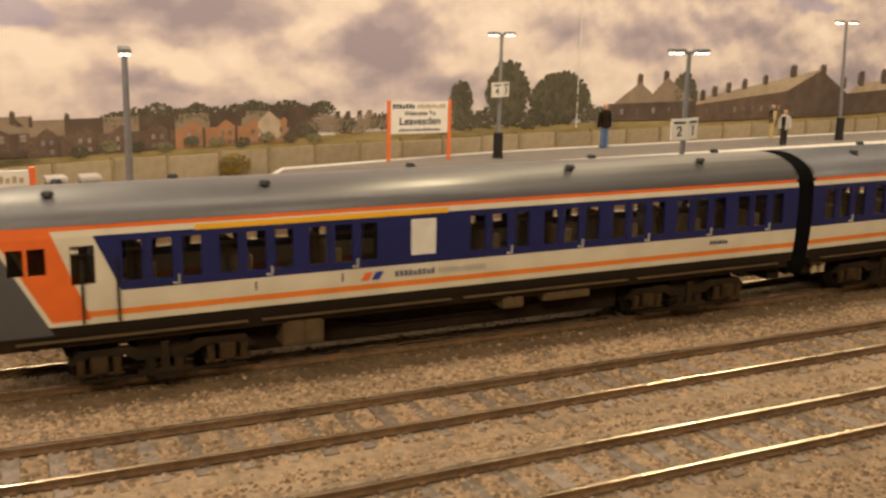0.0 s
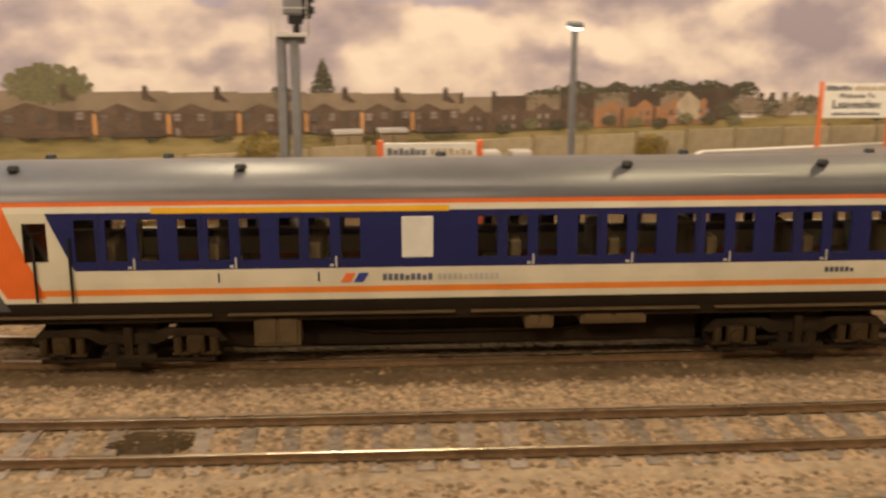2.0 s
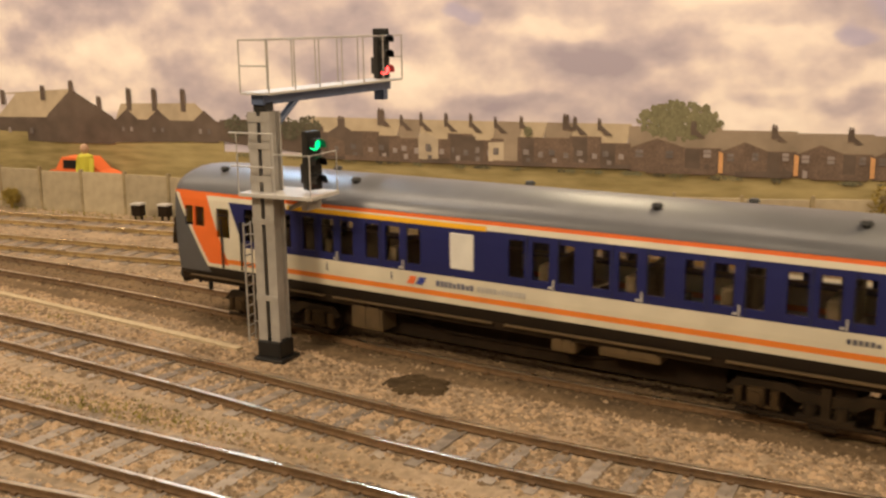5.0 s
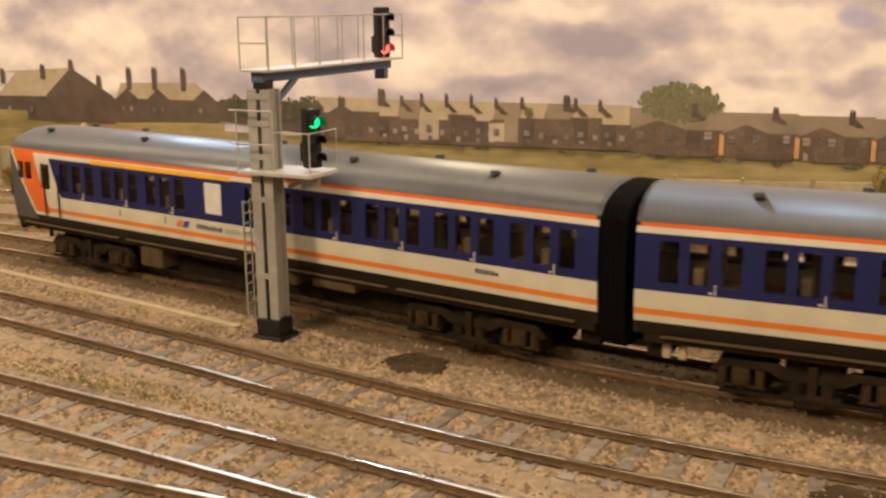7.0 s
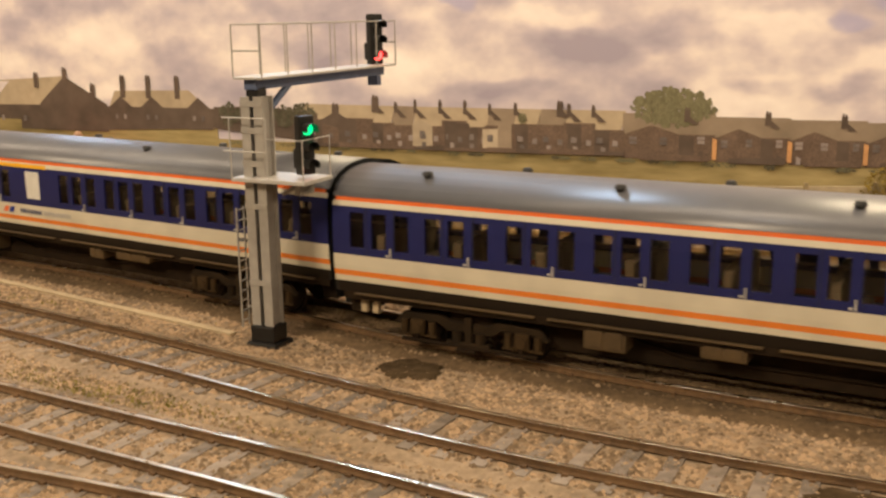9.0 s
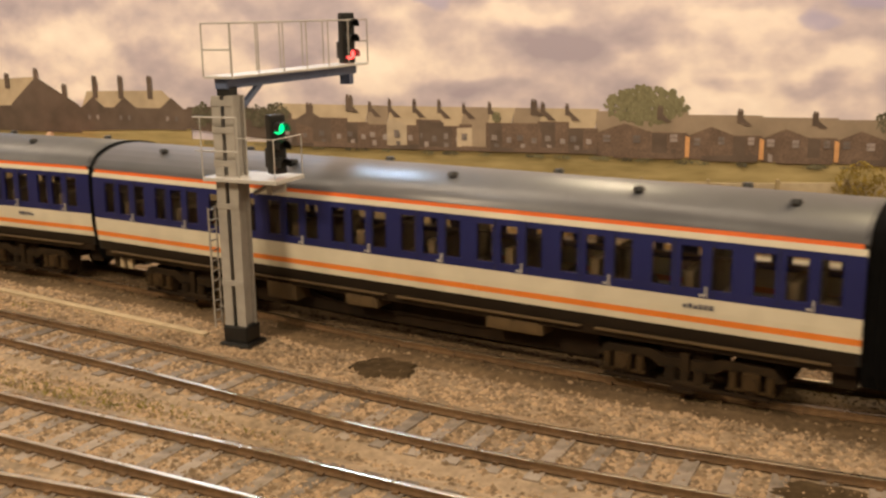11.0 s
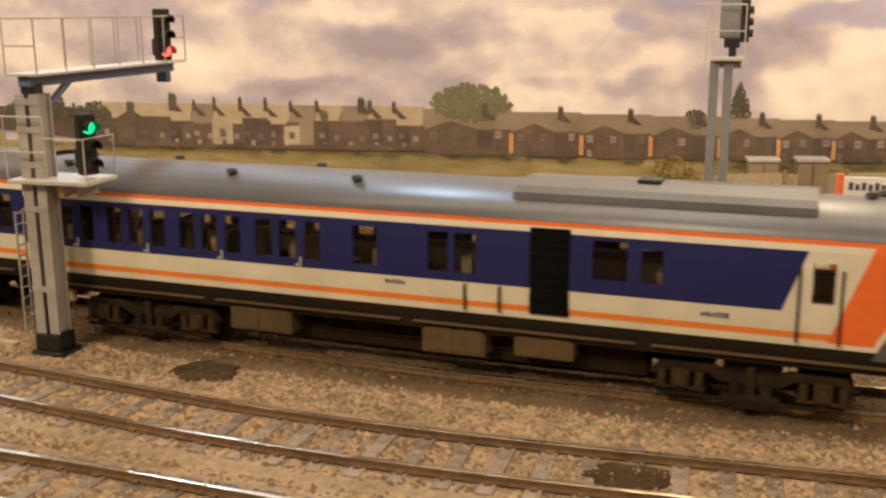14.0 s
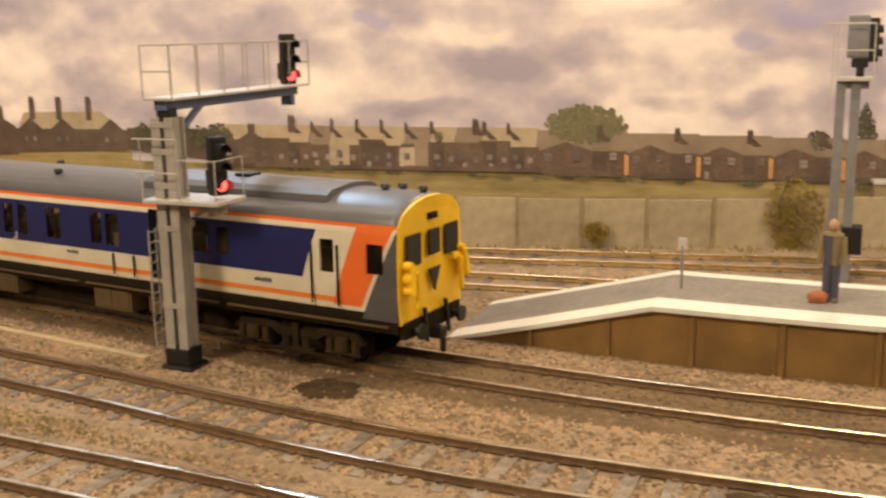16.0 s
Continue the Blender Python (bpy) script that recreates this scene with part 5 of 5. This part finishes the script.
for x in (-4.4, 5.8):
    for y in np.linspace(-5, 78, 7):
        rod(bm, (x, y, 83.8), (x, y, 99), 0.22, 6)
    rails_(bm, [(x, -5, 99), (x, 78, 99)], 0.22)
for y in (-5, 78):
    rails_(bm, [(-4.4, y, 99), (5.8, y, 99)], 0.22)
    rails_(bm, [(-4.4, y, 91.5), (5.8, y, 91.5)], 0.25)
part("walkway_railing", bm, MASTGREY, mast, "thin grey handrails")
signal_head(mast, 2.0, 70, 84, -28, {0: REDGLOW})
low = signal_head(mast, 16.5, 0, 55.2, -28, {0: REDGLOW, 2: GREENGLOW})
# added disc, no real signal part: it covers whichever lens should be dark
SHUTTER = part("lens_shutter", rod(B(), (0, 0, 0), (0.45, 0, 0), 2.0, 20), BLACK, low, "added black disc hiding the lens that is off", at=at(2.0, 0, 3.2))

m2 = thing("signal_post", -12, 434, -1.2, 0, "grey twin-leg signal post seen from behind, beside the fence", "railway signal", "signals")
part("foot_block", box(B(), 0, 8, -4, 4, 10, 21, 0.5), BLACK, m2)
for x in (-3.1, 2.3):
    bm = B()
    box(bm, x - 1.75, x + 1.75, -3.6, -2.8, -3, 77.6, 0.1)
    box(bm, x - 1.75, x + 1.75, 2.8, 3.6, -3, 77.6, 0.1)
    box(bm, x - 0.5, x + 0.5, -2.8, 2.8, -3, 77.6)
    part("leg", bm, GREYPOST, m2, "grey steel channel leg")
part("stage", box(B(), -4.4, 8.2, -6, 7, 77.6, 79, 0.2), LIGHTGREY, m2)
bm = B()
box(bm, -4, 7, -2.6, -1, 74.5, 77.6, 0.2)
part("stage_beam", bm, GREYPOST, m2)
bm = B()
box(bm, -1.8, 6.0, -2.0, -0.6, 86, 102, 0.8)
box(bm, 2.2, 6.5, -0.6, 3.5, 87, 101, 0.5)
part("signal_head", bm, GREYPOST, m2, "grey back of a signal head")
bm = B()
box(bm, 5.8, 9.4, -1.5, 1.5, 84.5, 101, 0.5)
for z in (88, 92.4, 96.8):
    rod(bm, (9, 0, z), (10.8, 0, z), 1.5, 12)
box(bm, 0, 6.2, -1.4, 1.4, 82.4, 86.2, 0.6)
rod(bm, (3.4, 0, 78.8), (3.4, 0, 83), 1.5, 12)
part("signal_case", bm, BLACK, m2)
bm = B()
for x, y, z in ((-6.4, -5.5, 62), (-4.3, -5.5, 78.8), (-4.3, 6.5, 78.8), (8, -5.5, 78.8), (8, 6.5, 78.8)):
    rod(bm, (x, y, z), (x, y, 99), 0.3, 6)
for y in (-5.5, 6.5):
    rails_(bm, [(-10 if y < 0 else -4.3, y, 99), (8, y, 99)], 0.32)
    rails_(bm, [(-6.4 if y < 0 else -4.3, y, 89), (8, y, 89)], 0.28)
part("stage_railing", bm, LIGHTGREY, m2)


# ---- platform lamps, signs and small things ----
def lamp_post(x, y, z, top, label, foot=15, arms=2, plates=None, rz=0.0, lean=0.0):
    ob = thing("platform_lamp", x, y, z, rz, label, "street lamp", "platform lamps")
    h = top - z
    part("post", rod(B(), (0, 0, 0), (lean, 0, h), 1.35, 12, 0.95), GREYPOST, ob)
    if foot:
        bm = B()
        rod(bm, (0, 0, 0), (0, 0, 0.8), 3.4, 14)
        rod(bm, (0, 0, 0.6), (0, 0, foot), 2.9, 14)
        part("base_cabinet", bm, BLACK, ob, "black base cabinet")
    for s in (-1, 1)[:arms] if arms == 2 else (-1,):
        bm = B()
        rod(bm, (lean, 0, h - 0.6), (lean + s * 4, 0, h + 0.6), 0.8, 8)
        box(bm, lean + s * 6.6 - 3.2, lean + s * 6.6 + 3.2, -2.0, 2.0, h - 0.3, h + 1.4, 0.5)
        hd = part("lamp_head", bm, GREYPOST, ob)
        bm = B()
        box(bm, lean + s * 6.9 - 2.7, lean + s * 6.9 + 2.7, -1.6, 1.6, h - 0.9, h - 0.25, 0.2)
        part("lens", bm, LAMPGLOW, hd, "glowing white lamp lens")
    if plates:
        zz, digits = plates
        for i, (s, d) in enumerate(zip((-1, 1), digits)):
            pl = part("number_plate", box(B(), -3.8, 3.8, -0.35, 0.35, 0, 8.6, 0.2), WHITE, ob, "white platform number sign", at=at(s * 4.1, -1.4 + (0.9 if s > 0 else 0), zz - z, 0, 0, s * 12))
            letters(d, 5.6, TEXT, pl, at(0, -0.45, 3.4, 90, 0, 0))
            part("lettering", box(B(), -2.6, 2.6, -0.47, -0.36, 6.6, 7.5), TEXT, pl)
    return ob


lamp_post(87, 330, 15, 84, "grey platform lamp post with a lit lamp head", 0, 2, None, 84)
lamp_post(305, 330, 15, 85, "grey twin-headed platform lamp with white number plates", 0, 2, (50, "21"), 8)
lamp_post(324, 532, 14, 86, "grey platform lamp with black base and white number plates", 15, 2, (50, "43"), 20)
lamp_post(611, 553, 14, 97, "grey twin-headed platform lamp with black base", 16, 2, None, 5, -5)

sg = thing("station_sign", 275, 536, 14, 0, "white station welcome sign on two orange posts", "station sign", "signs")
for x in (-19, 18.6):
    part("post", box(B(), x - 0.9, x + 0.9, -0.9, 0.9, 0, 34.5, 0.2), ORANGE, sg, "orange post")
bd_ = part("board", box(B(), -18, 17.6, -0.5, 0.5, 15.4, 33.6, 0.2), WHITE, sg, "white sign board")
letters("Welcome To", 3.6, TEXT, bd_, at(0, -0.6, 27.0, 90, 0, 0))
letters("Leavesden", 6.2, TEXT, bd_, at(0, -0.6, 22.4, 90, 0, 0))
for x0, x1, z, h, n, mt in ((-17, -3, 29.8, 2.6, 7, TEXT), (-2, 16, 29.8, 2.4, 9, PRINT_TILE), (-13, 13, 16.8, 1.5, 18, TEXT)):
    bars(bd_, x0, x1, z, h, n, mt, -0.55, rb)
sg = thing("station_sign", 41.6, 336, 15, 0, "low white station sign between orange posts", "station sign", "signs")
for x in (-16.3, 16.3):
    part("post", box(B(), x - 1.0, x + 1.0, -0.9, 0.9, 0, 32.5, 0.2), ORANGE, sg, "orange post")
bd_ = part("board", box(B(), -15.3, 15.3, -0.5, 0.5, 15, 31.6, 0.2), WHITE, sg, "white sign board")
letters("Leavesden", 6.0, TEXT, bd_, at(0, -0.6, 21.5, 90, 0, 0))
bars(bd_, -14, -1, 27.6, 2.4, 7, TEXT, -0.55, rb)
bars(bd_, 0, 14, 27.6, 2.2, 7, PRINT_TILE, -0.55, rb)

po = thing("platform_post", -59, 332, 15, 0, "small grey sign post at the head of the ramp", "sign post")
part("post", rod(B(), (0, 0, 0), (0, 0, 14), 0.45, 8), GREYPOST, po)
part("plate", box(B(), -1.4, 1.4, -0.3, 0.3, 13, 16.6, 0.2), LIGHTGREY, po)

for x, y in ((8, 519), (30.5, 524)):
    cb = thing("equipment_cabinet", x, y, -4, 8, "beige lineside equipment cabinet with a pale lid", "cabinet", "lineside cabinets")
    part("body", box(B(), -7, 7, -5, 5, 0, 29, 0.5), CABINET, cb)
    part("door_seam", box(B(), -0.15, 0.15, -5.2, -4.9, 2, 27.5), UNDER, cb)
    part("lid", box(B(), -7.6, 7.6, -5.6, 5.6, 29, 30.6, 0.4), LIGHTGREY, cb, "pale grey lid")
for x in (70, 83):
    bn = thing("platform_bin", x, 425, -4, 6, "dark grey trackside bin with a pale domed lid", "bin", "bins")
    part("body", box(B(), -3.8, 3.8, -4, 4, 0, 32, 0.8), PRINT_DARK, bn)
    part("lid", box(B(), -4.2, 4.2, -4.6, 4.6, 32, 34.4, 0.8), LIGHTGREY, bn, "pale rounded lid")
for x, y in ((-408, 431), (-392, 434)):
    cb = thing("relay_box", x, y, -4, 5, "small dark trackside relay box on legs", "relay box", "relay boxes")
    part("body", box(B(), -3, 3, -2.5, 2.5, 3, 9, 0.4), UNDER, cb)
    part("lid", box(B(), -3.3, 3.3, -2.8, 2.8, 9, 10, 0.3), LIGHTGREY, cb)
    for lx in (-2, 2):
        part("leg", box(B(), lx - 0.5, lx + 0.5, -0.5, 0.5, 0, 3.1), UNDER, cb)


def figurine(x, y, z, h, top, legs, label, rz=0.0, bag=None):
    """A small painted plastic layout figure: one plain mesh."""
    bm = B()
    k = h / 24.0
    for s in (-1, 1):
        rod(bm, (s * 1.2 * k, 0, 0), (s * 1.1 * k, 0, 11.5 * k), 1.1 * k, 8, 1.35 * k)
        box(bm, s * 1.2 * k - 0.9 * k, s * 1.2 * k + 0.9 * k, -2.2 * k, 1.1 * k, 0, 1.2 * k, 0.3 * k)
    n_legs = len(bm.faces)
    rod(bm, (0, 0, 11 * k), (0, 0, 20 * k), 2.1 * k, 10, 2.9 * k)
    for s in (-1, 1):
        rod(bm, (s * 3.0 * k, 0, 19.4 * k), (s * 3.4 * k, -1.0 * k, 11.5 * k), 0.9 * k, 8)
    ball(bm, (0, 0, 19.8 * k), 3.2 * k, 1.9 * k, 1.2 * k, 10)
    if bag:
        box(bm, 3.0 * k, 5.4 * k, -2.0 * k, 1.0 * k, 8 * k, 12 * k, 0.4 * k)
    n_top = len(bm.faces)
    rod(bm, (0, 0, 20 * k), (0, 0, 21.5 * k), 0.9 * k, 8)
    ball(bm, (0, 0, 22.6 * k), 1.5 * k, 1.7 * k, 1.9 * k, 10)
    bm.faces.ensure_lookup_table()
    for i, f in enumerate(bm.faces):
        f.material_index = 0 if i < n_legs else 1 if i < n_top else 2
    ob = part("figurine", bm, [legs, top, FLESH], None, at=at(x, y, z, 0, 0, rz))
    tagged(ob, label, "figurine", "layout figurines")


FLESH = mat("painted_plastic_tan", (0.42, 0.26, 0.16), 0.6, 0, 0.1, 300, 0)
JEANS = mat("painted_plastic_blue", (0.10, 0.16, 0.30), 0.7, 0, 0.2, 300, 0)
OLIVE = mat("painted_plastic_olive", (0.22, 0.165, 0.075), 0.7, 0, 0.2, 300, 0)
PALE = mat("painted_plastic_cream", (0.55, 0.42, 0.2), 0.7, 0, 0.2, 300, 0)
figurine(-14, 329, 15, 25, OLIVE, TEXT, "small plastic figure in an olive coat and dark trousers")
bm = B()
ball(bm, (0, 0, 1.8), 3.2, 2.4, 1.9, 10)
box(bm, -2.6, 2.6, -1.8, 1.8, 0, 2.2, 0.6)
tagged(part("luggage_bag", bm, mat("bag_red_brown", (0.36, 0.12, 0.05), 0.7, 0, 0.2, 300, 0.1), None, at=at(-17.5, 327, 15)), "red-brown bag on the platform", "bag")
figurine(414, 557, 14, 28, UNDER, JEANS, "small plastic figure in a brown top and blue jeans", 170)
figurine(566, 573, 14, 24, BLACK, PALE, "small plastic figure in a black jacket and cream skirt", 30, True)
figurine(546, 538, 14, 24, LIGHTGREY, BLACK, "small plastic figure in a grey top and black trousers", -30)

# orange works van standing behind the fence, with a bright figure beside it
vn = thing("works_van", -466, 455, -4, 4, "small orange works van with a white roof band behind the fence", "van")
bm = B()
prism(bm, [(-23, 14), (23, 14), (23, 20), (12, 23.5), (5, 30), (-13, 30), (-18, 23), (-23, 22)], -6, 6)
part("body", bm, ORANGE, vn, "orange van body")
part("window", box(B(), -12, 3, -6.3, -5.9, 23.5, 28.5, 0.3), BLACK, vn)
part("window", box(B(), 5, 9, -6.3, -5.9, 23.5, 26.5, 0.3), BLACK, vn)
part("side_band", box(B(), -23, 22, -6.25, -5.9, 16, 19, 0.1), LIGHTGREY, vn)
for x in (-14, 14):
    part("wheel", rod(B(), (x, -5, 4), (x, 5, 4), 4, 16), BLACK, vn)
part("chassis", box(B(), -22, 22, -5, 5, 4, 14.2, 0.3), UNDER, vn)
HIVIS = mat("painted_plastic_yellow", (0.55, 0.5, 0.05), 0.6, 0, 0.1, 300, 0)
figurine(-459, 447, -4, 38, HIVIS, HIVIS, "small plastic worker figure in yellow high-visibility clothing")
# scrub against the fence
for i, (x, dz, r) in enumerate(((-32, 13, 13), (172, 12, 9), (-505, 4, 6), (-118, 5, 6))):
    bm = B()
    y = y_on(FENCELINE, x) - 5
    rr = random.Random(40 + i)
    for j in range(5):
        rod(bm, (x, y, -4.4), (x + rr.uniform(-r, r) * 0.6, y + rr.uniform(-2, 2), dz), 0.4, 5, 0.15)
    sh = tagged(part("stem", bm, BUSH), kind="")
    sh.name = "bush"
    tagged(sh, "ragged yellow-green scenic bush against the fence", "bush", "bushes")
    bm = B()
    for j in range(1900 if i == 0 else 800):
        a, k = rr.uniform(0, 6.283), rr.uniform(0, 1) ** 0.5
        p = Vector((x + r * k * math.cos(a), y + rr.uniform(-3, 3), dz + r * (1.25 if i == 0 else 0.75) * k * math.sin(a)))
        if p.z < -4:
            continue
        q = [p + Vector((rr.uniform(-1, 1), rr.uniform(-1, 1), rr.uniform(-1, 1))) for _ in range(3)]
        bm.faces.new([bm.verts.new(c) for c in q])
    part("foliage", bm, BUSH, sh)

# ---- the train's running ----
RUNLEN = run(T1)
RUNLEN = RUNLEN - np.interp(0, T1[:, 0], RUNLEN)
# seconds and the place of the first gangway along the track, mm
TIMING = [(0, 307), (0.5, 275), (1, 244), (1.5, 212.7), (2, 183), (2.5, 151), (3, 120), (3.5, 92), (4, 63.5), (4.5, 37), (7, -87.3), (7.5, -111.5), (8, -134.7), (8.5, -158.5),
          (9, -181), (11.5, -313), (12, -344), (12.5, -378), (13, -414), (13.5, -451), (14, -490), (14.5, -531), (15, -570), (15.5, -612), (16, -656)]
PLACE = spline(TIMING, 0.05)


def on_track(s):
    return Vector((np.interp(s, RUNLEN, T1[:, 0]), np.interp(s, RUNLEN, T1[:, 1]), 0))


def motions():
    times = list(np.arange(0, 16.01, 0.25))
    for ob, off in ((lead, -134.5), (mid, 135.5), (tail, 403.6)):
        rows = []
        for t in times:
            s = float(np.interp(t, PLACE[:, 0], PLACE[:, 1])) + off
            a, b = on_track(s - 88), on_track(s + 88)
            m, d = (a + b) / 2, b - a
            rows.append((float(t), at(m.x, m.y, -0.3, 0, 0, math.degrees(math.atan2(d.y, d.x)))))
        walk(ob, rows)
    fine = list(np.arange(0, 16.01, 0.1))
    for sets in (lead_sets, mid_sets, tail_sets):
        for w, ax in sets:
            rows = []
            for t in fine:
                s = float(np.interp(t, PLACE[:, 0], PLACE[:, 1]))
                rows.append((float(t), at(ax, 0, 6.3, 0, math.degrees(s / 6.3), 0)))
            walk(w, rows)
    down, up = at(2.0, 0, 3.2), at(2.0, 0, 13.6)
    walk(SHUTTER, [(0, down), (15.1, down), (15.2, up), (16, up)])


motions()
